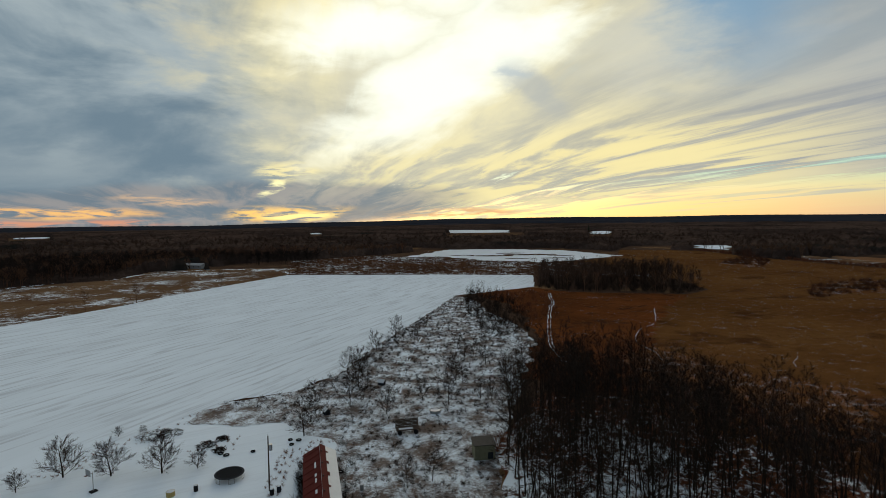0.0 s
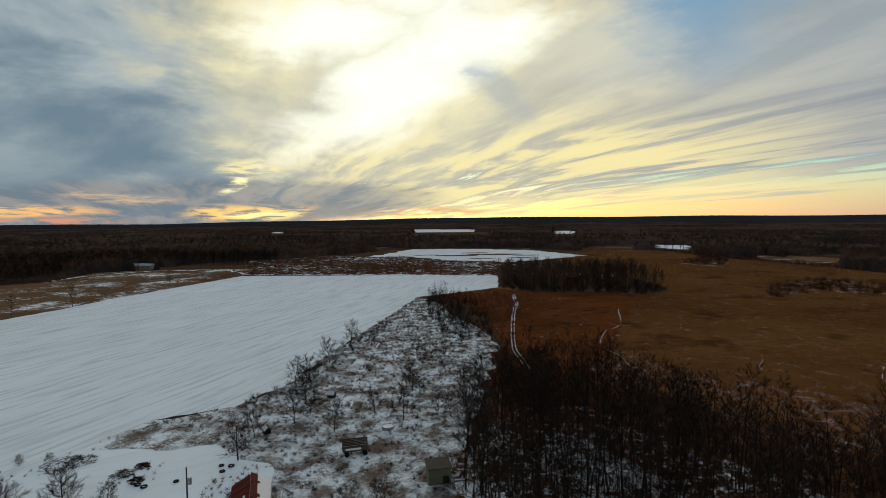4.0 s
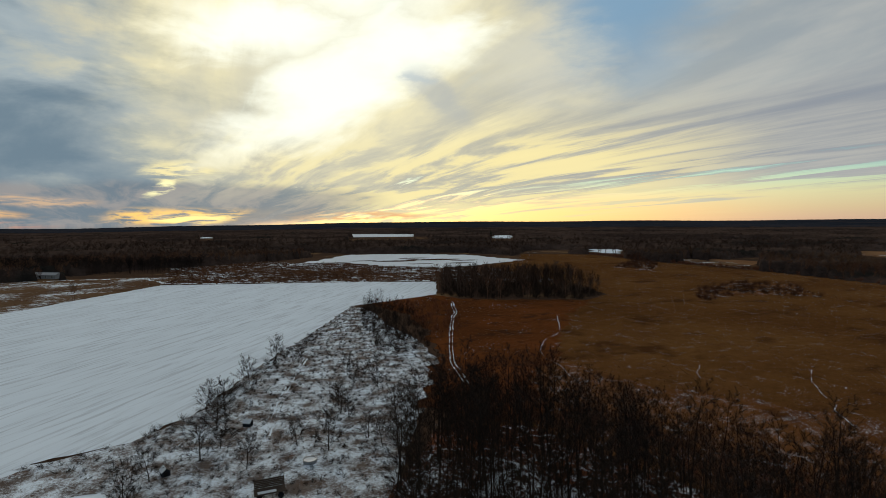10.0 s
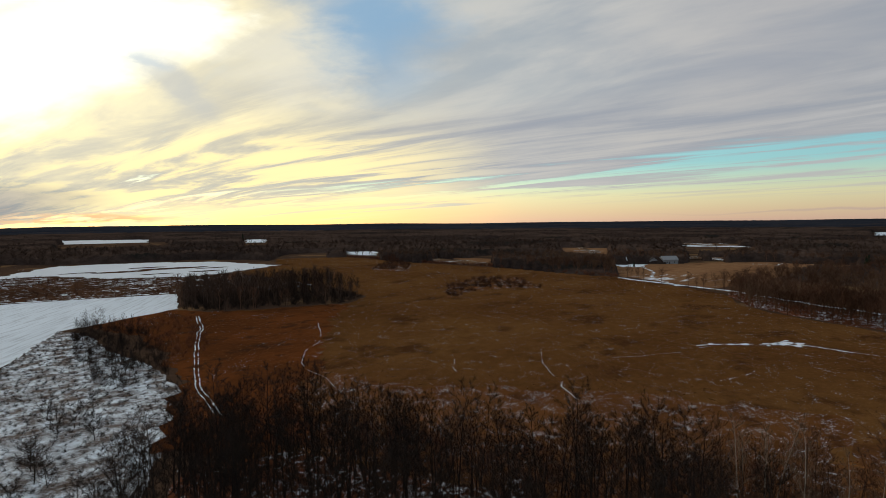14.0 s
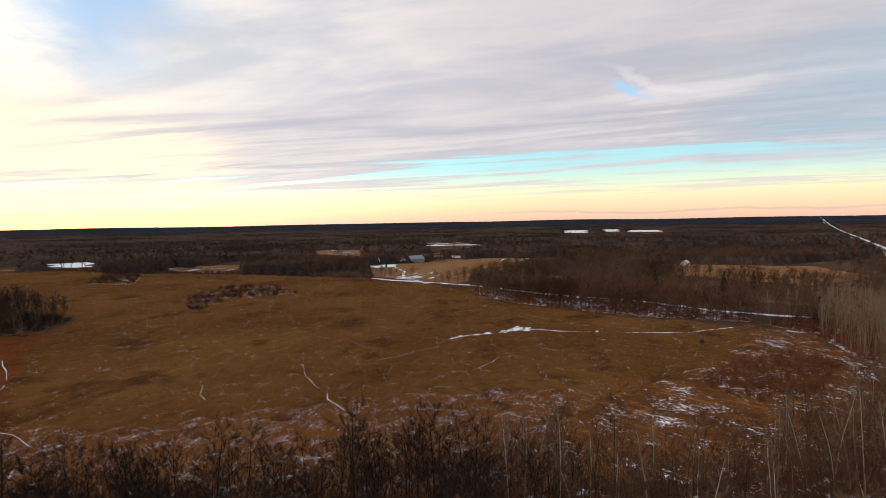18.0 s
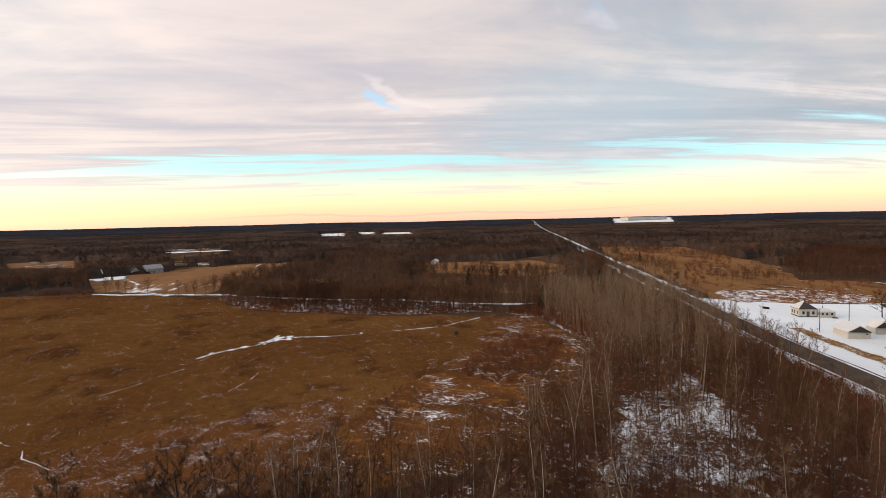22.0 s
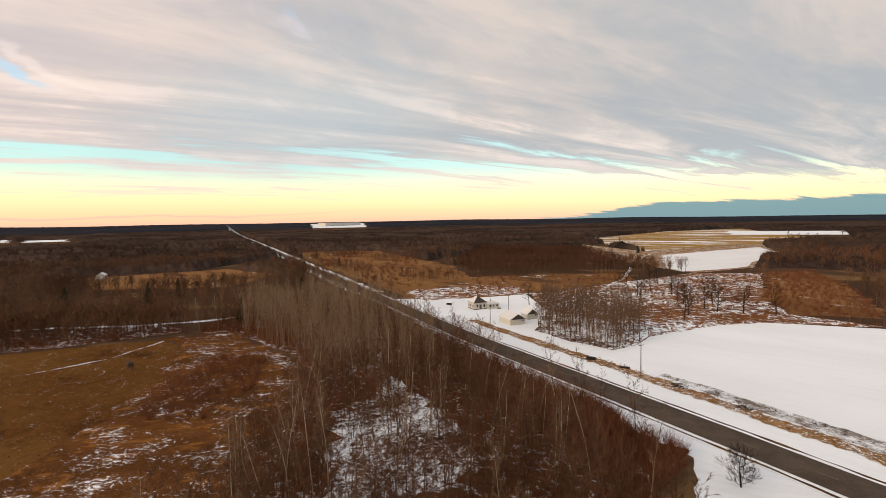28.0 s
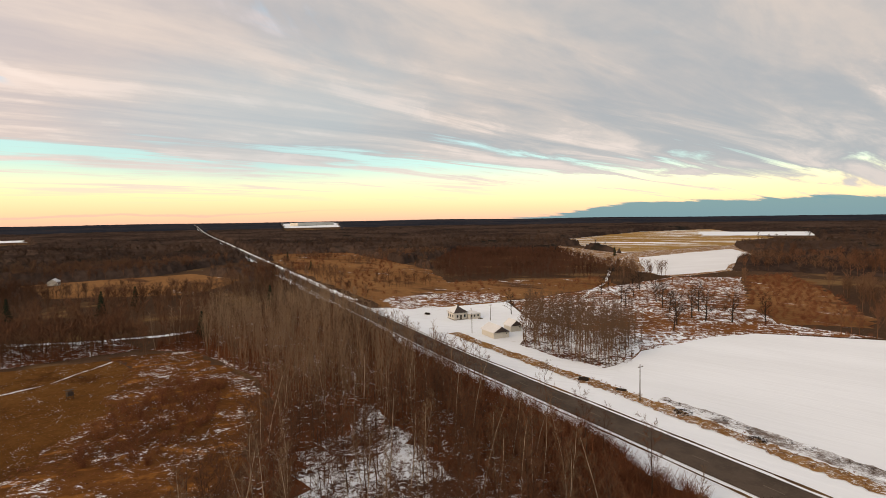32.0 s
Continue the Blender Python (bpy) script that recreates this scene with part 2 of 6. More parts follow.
    sky = mixc(m("MULTIPLY", blob(106.0, 10.5, 18.0, 6.5, 4, True), 0.45), sky, (0.48, 0.68, 0.80))
    # a low blue bank in the south-east, and a thin line of haze
    top = m("ADD", m("MULTIPLY", ss(az, 131.0, 147.0), 1.5), off(n_low, 1.4))
    bank = m("MULTIPLY", ss(m("SUBTRACT", el, top), 0.10, -0.12), ss(az, 130.0, 134.0))
    sky = mixc(m("MULTIPLY", bank, 0.9), sky, (0.11, 0.37, 0.48))
    sky = mixc(m("MULTIPLY", blob(88.0, 0.95, 26.0, 0.13, 0), 0.55), sky, (0.86, 0.60, 0.56))
    # away from the evening light the sky is dimmer
    back = ss(m("ABSOLUTE", m("SUBTRACT", m("MODULO", m("ADD", az, 360.0), 360.0), 240.0)), 85.0, 30.0)
    sky = mixc(m("MULTIPLY", back, 0.3), sky, (0.30, 0.34, 0.42))
    below = ss(el, -1.5, 0.0)
    sky = mixc(below, (0.05, 0.045, 0.045), sky)
    b1, out = N("ShaderNodeBackground"), N("ShaderNodeOutputWorld")
    Lk(sky, b1.inputs[0])
    b1.inputs[1].default_value = 0.66
    Lk(b1.outputs[0], out.inputs[0])


make_world()
sun_data = bpy.data.lights.new("sun", "SUN")
sun_data.energy, sun_data.angle, sun_data.color = 1.5, radians(30), (1.0, 0.80, 0.60)
sun = new("sun", sun_data)
sun.matrix_world = look(SUN_DIR * 500, (0, 0, 0))


# ---------------------------------------------------------------- materials
class Shade:
    """A node material with short helpers; coordinates are metres in the object's own space."""

    def __init__(self, name, rough=0.9, spec=0.0):
        self.mat = bpy.data.materials.new(name)
        self.mat.use_nodes = True
        self.nt = self.mat.node_tree
        self.b = self.nt.nodes["Principled BSDF"]
        self.b.inputs["Roughness"].default_value = rough
        self.b.inputs["Specular IOR Level"].default_value = spec
        self.tc = self.nt.nodes.new("ShaderNodeTexCoord").outputs["Object"]

    def put(self, sock, v):
        if isinstance(v, (int, float)):
            sock.default_value = v
        elif isinstance(v, tuple):
            sock.default_value = (*v, 1.0) if len(sock.default_value) == 4 and len(v) == 3 else v
        else:
            self.nt.links.new(v, sock)

    def coords(self, scale=(1, 1, 1), turn=0.0):
        n = self.nt.nodes.new("ShaderNodeMapping")
        n.vector_type = "TEXTURE"
        self.put(n.inputs[0], self.tc)
        n.inputs["Rotation"].default_value = (0, 0, radians(turn))
        n.inputs["Scale"].default_value = scale
        return n.outputs[0]

    def noise(self, scale, detail=3.0, rough=0.55, vec=None, dist=0.0):
        n = self.nt.nodes.new("ShaderNodeTexNoise")
        self.put(n.inputs["Vector"], vec or self.tc)
        for k, v in (("Scale", scale), ("Detail", detail), ("Roughness", rough), ("Distortion", dist)):
            n.inputs[k].default_value = v
        return n.outputs[0]

    def step(self, x, a, b):
        n = self.nt.nodes.new("ShaderNodeMapRange")
        n.interpolation_type = "SMOOTHSTEP"
        self.put(n.inputs[0], x)
        n.inputs[1].default_value, n.inputs[2].default_value = a, b
        return n.outputs[0]

    def math(self, op, a, b=0.0):
        n = self.nt.nodes.new("ShaderNodeMath")
        n.operation = op
        self.put(n.inputs[0], a)
        self.put(n.inputs[1], b)
        return n.outputs[0]

    def mix(self, fac, a, b, blend="MIX"):
        n = self.nt.nodes.new("ShaderNodeMix")
        n.data_type, n.blend_type = "RGBA", blend
        self.put(n.inputs[0], fac)
        self.put(n.inputs[6], a)
        self.put(n.inputs[7], b)
        return n.outputs[2]

    def random(self, island=False):
        if island:
            return self.nt.nodes.new("ShaderNodeNewGeometry").outputs["Random Per Island"]
        return self.nt.nodes.new("ShaderNodeObjectInfo").outputs["Random"]

    def bump(self, height, dist=0.05, strength=0.6):
        n = self.nt.nodes.new("ShaderNodeBump")
        n.inputs["Strength"].default_value, n.inputs["Distance"].default_value = strength, dist
        self.put(n.inputs["Height"], height)
        self.nt.links.new(n.outputs[0], self.b.inputs["Normal"])

    def done(self, colour):
        self.put(self.b.inputs["Base Color"], colour)
        return self.mat


SNOW = (0.765, 0.83, 0.905)
FURROW = 66.0


def land(name, a, b, big=0.03, fine=0.6, snow=None, snow_scale=0.3, stretch=(1, 1, 1), turn=0.0, bump=0.15, c=None, drift=0.25):
    """Rough ground of two plant colours; snow: the share of the noise (low, high) above which snow lies."""
    s = Shade(name, 0.95)
    vec = s.coords(stretch, turn)
    col = s.mix(s.step(s.noise(big, 4, 0.6, vec), 0.35, 0.65), a, b)
    if c:
        col = s.mix(s.step(s.noise(big * 3.1, 5, 0.65, vec), 0.52, 0.66), col, c)
    fn = s.noise(fine, 6, 0.7, vec)
    col = s.mix(s.math("MULTIPLY", s.step(fn, 0.3, 0.7), 0.55), col, (0.5, 0.5, 0.5), "MULTIPLY")
    col = s.mix(s.math("MULTIPLY", s.step(s.noise(fine * 5, 3, 0.7), 0.5, 0.75), 0.4), col, tuple(min(1, v * 1.7) for v in b))
    if snow:
        sn = s.math("ADD", s.math("MULTIPLY", s.noise(snow_scale, 8, 0.75, vec, 1.1), 1.0 - drift), s.math("MULTIPLY", s.noise(snow_scale * 0.09, 4, 0.6), drift))
        col = s.mix(s.step(sn, *snow), col, SNOW)
    s.bump(fn, bump)
    return s.done(col)


def plain(name, col, rough=0.8, vary=0.25, scale=3.0, metallic=0.0, bump=0.01, rand=0.0, spec=0.25):
    s = Shade(name, rough, spec)
    s.b.inputs["Metallic"].default_value = metallic
    n = s.noise(scale, 5, 0.65)
    c = s.mix(s.math("MULTIPLY", s.step(n, 0.3, 0.7), vary), col, tuple(v * 0.45 for v in col))
    if rand:
        c = s.mix(s.math("MULTIPLY", s.random(), rand), c, tuple(min(1, v * 1.9) for v in col))
    s.bump(n, bump)
    return s.done(c)


def bark(name, a, b, island=True):
    s = Shade(name, 0.95)
    c = s.mix(s.random(island), a, b)
    n = s.noise(6.0, 4, 0.7, s.coords((1, 1, 6)))
    c = s.mix(s.math("MULTIPLY", s.step(n, 0.35, 0.65), 0.5), c, tuple(v * 0.5 for v in a))
    return s.done(c)


def snow_mat(name, turn=0.0, rows=0.0, stubble=0.0, col=SNOW):
    """Wind-worked snow over a field: faint drill rows, soft drifts, a little straw showing through."""
    s = Shade(name, 0.65)
    drift = s.noise(0.05, 4, 0.55, s.coords((3.0, 1, 1), turn))
    row = s.noise(0.62, 5, 0.62, s.coords((13.0, 1, 1), turn), 0.25)
    fine = s.noise(1.6, 4, 0.7, s.coords((5.0, 1, 1), turn))
    c = s.mix(s.step(drift, 0.3, 0.7), col, tuple(v * 0.93 for v in col))
    if rows:
        c = s.mix(s.math("MULTIPLY", s.step(row, 0.47, 0.66), rows), c, (0.46, 0.49, 0.54))
    if stubble:
        st = s.math("MULTIPLY", s.step(fine, 0.60, 0.72), s.step(drift, 0.48, 0.66))
        c = s.mix(s.math("MULTIPLY", st, stubble), c, (0.20, 0.15, 0.09))
    h = s.math("ADD", s.math("MULTIPLY", row, 0.7), drift)
    s.bump(h, 0.35, 0.6)
    return s.done(c)


M = {
    "woodland": land("leaf_litter_with_snow", (0.058, 0.036, 0.026), (0.092, 0.056, 0.036), 0.006, 0.3, (0.62, 0.70), 0.12, (1, 1, 1), 0, 0.15, (0.19, 0.115, 0.055)),
    "west": land("snowy_brown_pasture", (0.115, 0.070, 0.042), (0.17, 0.105, 0.058), 0.02, 0.4, (0.52, 0.60), 0.4, (2, 1, 1), 40, 0.15, (0.09, 0.05, 0.03), 0.45),
    "forest_floor": land("snowy_forest_floor", (0.087, 0.033, 0.017), (0.146, 0.054, 0.026), 0.08, 0.9, (0.525, 0.59), 0.6),
    "glade": land("snowy_glade_floor", (0.060, 0.030, 0.019), (0.105, 0.045, 0.026), 0.1, 1.0, (0.465, 0.55), 0.8, (1, 1, 1), 0, 0.15, None, 0.35),
    "field": snow_mat("drilled_snow_field", FURROW, 0.62, 0.12),
    "smooth_snow": snow_mat("smooth_snow", 10.0, 0.06, 0.0),
    "yard": snow_mat("trampled_snow", 30.0, 0.15, 0.5),
    "ice": snow_mat("snowed_pond_ice", 80.0, 0.1, 0.0, (0.72, 0.76, 0.81)),
    "scrub": land("snowy_rough_grass", (0.115, 0.090, 0.078), (0.175, 0.135, 0.112), 0.08, 1.6, (0.43, 0.595), 2.2, (1, 1, 1), 0, 0.15, (0.135, 0.085, 0.060), 0.5),
    "oak_floor": land("snowy_tan_grass", (0.134, 0.058, 0.025), (0.228, 0.093, 0.034), 0.05, 0.8, (0.49, 0.57), 0.3),
    "marsh": land("ochre_marsh_grass", (0.098, 0.043, 0.0150), (0.138, 0.066, 0.0220), 0.015, 0.35, (0.592, 0.637), 2.3, (1.3, 1, 1), 25, 0.2, (0.064, 0.028, 0.012), 0.30),
    "marsh_edge": land("snow_flecked_marsh_edge", (0.096, 0.040, 0.015), (0.130, 0.055, 0.019), 0.04, 0.6, (0.565, 0.61), 2.6, (1, 1, 1), 0, 0.15, (0.060, 0.026, 0.013), 0.26),
    "sedge_snow": land("orange_sedge_with_snow", (0.085, 0.038, 0.016), (0.130, 0.055, 0.020), 0.07, 0.7, (0.552, 0.602), 1.3, (1.5, 1, 1), 70, 0.15, (0.25, 0.105, 0.028), 0.34),
    "lakeside": land("dark_lakeside_brush_ground", (0.058, 0.030, 0.018), (0.086, 0.043, 0.023), 0.02, 0.3, (0.525, 0.61), 0.14),
    "rust": land("rust_brown_sedge", (0.080, 0.029, 0.011), (0.128, 0.043, 0.014), 0.03, 0.5, (0.60, 0.66), 0.8, (1, 1, 1), 0, 0.15, (0.046, 0.022, 0.012)),
    "brown_field": land("tawny_old_field", (0.165, 0.080, 0.035), (0.255, 0.134, 0.060), 0.014, 0.25, (0.58, 0.65), 0.10, (2.5, 1, 1), 10, 0.15, (0.085, 0.046, 0.029), 0.4),
    "mown": land("pale_mown_field", (0.174, 0.091, 0.045), (0.263, 0.144, 0.074), 0.012, 0.25, (0.575, 0.64), 0.07, (4, 1, 1), 8, 0.15, (0.146, 0.073, 0.036), 0.4),
    "straw": land("yellow_straw_field", (0.30, 0.18, 0.062), (0.37, 0.23, 0.085), 0.01, 0.2, (0.505, 0.58), 0.022, (5, 1, 1), 20),
    "verge": land("dead_grass_verge", (0.21, 0.108, 0.042), (0.30, 0.168, 0.070), 0.1, 1.2, (0.51, 0.60), 1.3, (1, 1, 1), 0, 0.15, (0.16, 0.085, 0.036)),
}


def asphalt():
    s = Shade("worn_asphalt", 0.85, 0.1)
    n = s.noise(2.0, 6, 0.7)
    c = s.mix(s.step(s.noise(0.15, 4, 0.6), 0.35, 0.65), (0.054, 0.040, 0.031), (0.083, 0.062, 0.049))
    c = s.mix(s.math("MULTIPLY", s.step(n, 0.45, 0.7), 0.4), c, (0.12, 0.095, 0.076))
    s.bump(s.noise(30, 2), 0.005)
    return s.done(c)


M["asphalt"] = asphalt()
M["worn_line"] = plain("worn_road_paint", (0.17, 0.14, 0.105), 0.8, 0.5, 2.0)
# bark_dark and twig_dark: backlight and crown self-shadow are put into the colour
M["bark_dark"] = bark("shade_dark_grey_bark", (0.024, 0.020, 0.018), (0.045, 0.036, 0.031), False)
M["tuft"] = bark("ochre_grass_tufts", (0.190, 0.094, 0.038), (0.290, 0.150, 0.062))
M["twig_dark"] = bark("shade_dark_twigs", (0.025, 0.019, 0.0155), (0.048, 0.034, 0.027), False)
M["bark_brown"] = bark("brown_ash_bark", (0.060, 0.038, 0.028), (0.105, 0.068, 0.050), False)
M["twig_brown"] = bark("red_brown_twigs", (0.082, 0.043, 0.028), (0.140, 0.074, 0.046), False)
M["bark_pale"] = bark("pale_aspen_bark", (0.30, 0.235, 0.18), (0.48, 0.39, 0.305), False)
M["twig_pale"] = bark("tan_twigs", (0.140, 0.090, 0.058), (0.235, 0.160, 0.105), False)


def mixed_woods(name, a, b, c):
    """Bare trees whose tone drifts from stand to stand."""
    s = Shade(name, 0.95)
    col = s.mix(s.math("ADD", 0.25, s.math("MULTIPLY", s.random(True), 0.5)), a, b)
    col = s.mix(s.step(s.noise(0.009, 3, 0.6), 0.42, 0.62), col, c)
    col = s.mix(s.math("MULTIPLY", s.step(s.noise(0.11, 2, 0.5), 0.40, 0.60), 0.55), col, tuple(v * 0.75 for v in c))
    col = s.mix(s.math("MULTIPLY", s.step(s.noise(0.025, 3, 0.6), 0.48, 0.62), 0.6), col, tuple(v * 0.42 for v in a))
    return s.done(col)


M["woods"] = mixed_woods("bare_woods", (0.090, 0.041, 0.025), (0.168, 0.085, 0.050), (0.134, 0.080, 0.051))
# dark, colder copy of bare_woods: distance and backlight toned into the colour
M["woods_far"] = mixed_woods("bare_woods_toned_dark", (0.022, 0.017, 0.016), (0.040, 0.030, 0.026), (0.034, 0.026, 0.023))
M["aspen_mass"] = mixed_woods("tan_aspen_stand", (0.17, 0.112, 0.074), (0.34, 0.248, 0.168), (0.215, 0.145, 0.096))
M["ash_mass"] = mixed_woods("brown_ash_stand", (0.078, 0.041, 0.026), (0.140, 0.072, 0.044), (0.120, 0.064, 0.040))
M["shrub"] = bark("red_brown_shrubs", (0.130, 0.053, 0.030), (0.240, 0.098, 0.050))
# milder copy, darkened the same way for far woods and the backlit copse
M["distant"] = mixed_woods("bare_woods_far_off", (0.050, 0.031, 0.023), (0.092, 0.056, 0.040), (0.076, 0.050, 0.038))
M["thicket"] = mixed_woods("dense_red_brown_thicket", (0.066, 0.032, 0.021), (0.112, 0.052, 0.033), (0.084, 0.042, 0.028))
M["grove"] = mixed_woods("tan_saplings", (0.11, 0.070, 0.046), (0.24, 0.165, 0.108), (0.135, 0.086, 0.056))


def canopy_mat():
    """Closed crowns of bare woods far off: stands of grey-brown, tan and dark evergreen."""
    s = Shade("closed_bare_crowns", 1.0)
    stand = s.step(s.noise(0.0035, 5, 0.65), 0.42, 0.58)
    col = s.mix(stand, (0.040, 0.028, 0.024), (0.074, 0.050, 0.040))
    col = s.mix(s.math("MULTIPLY", s.step(s.noise(0.014, 4, 0.6), 0.52, 0.66), 0.5), col, (0.088, 0.062, 0.050))
    col = s.mix(s.math("MULTIPLY", s.step(s.noise(0.008, 3, 0.6, None, 0.6), 0.58, 0.66), 0.8), col, (0.018, 0.019, 0.017))
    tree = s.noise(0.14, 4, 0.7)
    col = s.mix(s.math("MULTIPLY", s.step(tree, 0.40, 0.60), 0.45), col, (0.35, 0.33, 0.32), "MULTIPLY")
    s.bump(tree, 3.0, 0.8)
    return s.done(col)


M["canopy"] = canopy_mat()
# the blue-grey of distance haze, put into the base colour of the farthest woods
M["ridge"] = land("haze_tinted_far_woods", (0.020, 0.024, 0.034), (0.032, 0.034, 0.044), 0.002, 0.02, None, 0.3, (1, 1, 1), 0, 0.5, (0.045, 0.038, 0.040))
M["conifer"] = bark("dark_conifer", (0.022, 0.030, 0.020), (0.035, 0.042, 0.026))


# ---------------------------------------------------------------- mesh helpers
def mesh_of(name, verts, faces, mats=(), smooth=False):
    me = bpy.data.meshes.new(name)
    me.from_pydata([tuple(v) for v in verts], [], [tuple(f) for f in faces])
    for mt in mats:
        me.materials.append(mt)
    if smooth:
        me.polygons.foreach_set("use_smooth", [True] * len(me.polygons))
    me.update()
    return me


def tri_mesh(name, V, F, mat):
    """A mesh from arrays of corners (n, 3) and triangles (m, 3)."""
    me = bpy.data.meshes.new(name)
    me.vertices.add(len(V))
    me.vertices.foreach_set("co", np.ascontiguousarray(V, np.float32).ravel())
    me.loops.add(F.size)
    me.loops.foreach_set("vertex_index", np.ascontiguousarray(F, np.int32).ravel())
    me.polygons.add(len(F))
    me.polygons.foreach_set("loop_start", np.arange(0, F.size, 3, dtype=np.int32))
    me.materials.append(mat)
    me.update(calc_edges=True)
    return me


def part(name, bm, material, parent, label=""):
    me = bpy.data.meshes.new(name)
    bm.to_mesh(me)
    bm.free()
    me.materials.append(material)
    ob = new(name, me)
    ob.parent = parent
    return tagged(ob, label)


def box(sx, sy, sz, at=(0, 0, 0), bevel=0.0, bm=None):
    """A box with its foot's centre at the place given."""
    bm = bm or bmesh.new()
    r = bmesh.ops.create_cube(bm, size=1.0)["verts"]
    for v in r:
        v.co = Vector((v.co.x * sx + at[0], v.co.y * sy + at[1], (v.co.z + 0.5) * sz + at[2]))
    if bevel:
        bmesh.ops.bevel(bm, geom=list({e for v in r for e in v.link_edges}), offset=bevel, segments=1, affect="EDGES")
    return bm


def rod(a, b, ra, rb=None, sides=8, bm=None):
    bm = bm or bmesh.new()
    a, b = Vector(a), Vector(b)
    rb = ra if rb is None else rb
    q = (b - a).to_track_quat("Z", "Y").to_matrix().to_4x4()
    bmesh.ops.create_cone(bm, cap_ends=True, segments=sides, radius1=ra, radius2=rb, depth=(b - a).length,
                          matrix=Matrix.Translation((a + b) / 2) @ q)
    return bm


def thing(name, m, label, category, group="", kind=""):
    ob = new(name)
    ob.matrix_world = m
    return tagged(ob, label, category, group, kind)


def inside(poly, X, Y):
    r = np.zeros(X.shape, bool)
    n = len(poly)
    for i in range(n):
        (x0, y0), (x1, y1) = poly[i], poly[(i + 1) % n]
        if y0 != y1:
            r ^= ((y0 > Y) != (y1 > Y)) & (X < (x1 - x0) * (Y - y0) / (y1 - y0) + x0)
    return r


def ragged(poly, step, amp, seed=0.0):
    out = []
    for i in range(len(poly)):
        a, b = Vector(poly[i]), Vector(poly[(i + 1) % len(poly)])
        n = max(1, int((b - a).length / step))
        nor = Vector((-(b - a).y, (b - a).x)).normalized()
        for k in range(n):
            p = a.lerp(b, k / n)
            w = noise.noise((p.x * 0.6 / step, p.y * 0.6 / step, seed)) + 0.6 * noise.noise((p.x * 0.15 / step, p.y * 0.15 / step, seed + 7))
            out.append(p + nor * amp * w)
    return out


def far_rise(x, y):
    """The land's height: level near by, low hills towards the horizon."""
    r = np.hypot(x, y)
    t = np.clip((r - 1500.0) / 2900.0, 0, 1)
    a = np.arctan2(x, y)
    hill = np.interp(np.degrees(a), [-45, -25, -10, 0, 10, 49, 77, 111, 122, 151, 165], [0, 0, 15, 28, 32, 36, 36, 32, 30, 20, 14])
    return t * t * (3 - 2 * t) * (hill + 3 * np.sin(a * 5.0 + 1.0) * np.sin(a * 11.0) + 1.5 * np.sin(a * 23.0 + 2.0))



def sheet(name, poly, z, mat, step=3.0, amp=1.0, label="", category="ground", kind="structure"):
    pts = ragged(poly, step, amp, z * 10)
    me = mesh_of(name, [(p.x, p.y, z + float(far_rise(p.x, p.y))) for p in pts], [list(range(len(pts)))], [mat])
    if me.polygons[0].normal.z < 0:
        me.flip_normals()
    return tagged(new(name, me), label, category, "", kind)


def strip(name, line, width, z, mat, label="", category="road", step=4.0, amp=0.0, crown=0.0, gaps=-9.0):
    """A band of ground along a line of points, densified."""
    pts = []
    for i in range(len(line) - 1):
        a, b = Vector(line[i]), Vector(line[i + 1])
        n = max(1, int((b - a).length / step))
        pts += [a.lerp(b, k / n) for k in range(n)]
    pts.append(Vector(line[-1]))
    V, F = [], []
    for i, p in enumerate(pts):
        d = (pts[min(i + 1, len(pts) - 1)] - pts[max(i - 1, 0)]).normalized()
        nor = Vector((-d.y, d.x))
        wl = max(0.0, width / 2 + amp * (0.6 * noise.noise((p.x * 0.13, p.y * 0.13, 1.0)) + 0.6 * noise.noise((p.x * 0.7, p.y * 0.7, 1.0))))
        wr = max(0.0, width / 2 + amp * (0.6 * noise.noise((p.x * 0.13, p.y * 0.13, 5.0)) + 0.6 * noise.noise((p.x * 0.7, p.y * 0.7, 5.0))))
        h = z + float(far_rise(p.x, p.y))
        for off, dz in ((wl, 0.0), (0.0, crown), (-wr, 0.0)):
            q = p + nor * off
            V.append((q.x, q.y, h + dz))
        if i and noise.noise((p.x * 0.16, p.y * 0.16, 3.0)) + 0.5 * noise.noise((p.x * 0.5, p.y * 0.5, 3.0)) > gaps:
            k = 3 * i
            F += [(k - 3, k - 2, k + 1, k), (k - 2, k - 1, k + 2, k + 1)]
    me = mesh_of(name, V, F, [mat])
    if me.polygons[0].normal.z < 0:
        me.flip_normals()
    return tagged(new(name, me), label, category, "", "structure")


# ---------------------------------------------------------------- the land
ROAD = [(-900, 30), (-300, -22), (78.5, -57.3), (173.4, -64.8), (298.2, -80.9), (545.9, -113.7), (1302, -216.6), (2368, -352), (4297, -611.1)]
FIELD = [(63, 366), (53, 305), (37, 293), (6, 272), (-9, 209), (-17, 183), (-23, 156), (-27, 136), (-35, 121), (-49, 114), (-58, 97), (-64, 84),
         (-72, 72), (-110, 40), (-330, -20), (-330, 120), (-171, 203), (-156, 245), (-148, 281), (-138, 315), (-115, 385), (6, 376)]
YARD = [(-68, 92), (-60, 106), (-50, 116), (-36, 108), (-27, 98), (-19.5, 94), (-17.6, 84), (-13.4, 66), (-7, 40), (-80, 0), (-140, 40), (-90, 70), (-72, 80)]
SCRUB = [(6, 272), (-9, 209), (-17, 183), (-23, 156), (-27, 136), (-35, 121), (-50, 113), (-36, 107), (-27, 97), (-19.5, 93.5), (-18, 84), (-13.8, 66), (-8, 40), (8, 40),
         (9, 90), (19, 125), (28, 146), (30, 170), (27, 196), (20, 220), (14, 262)]
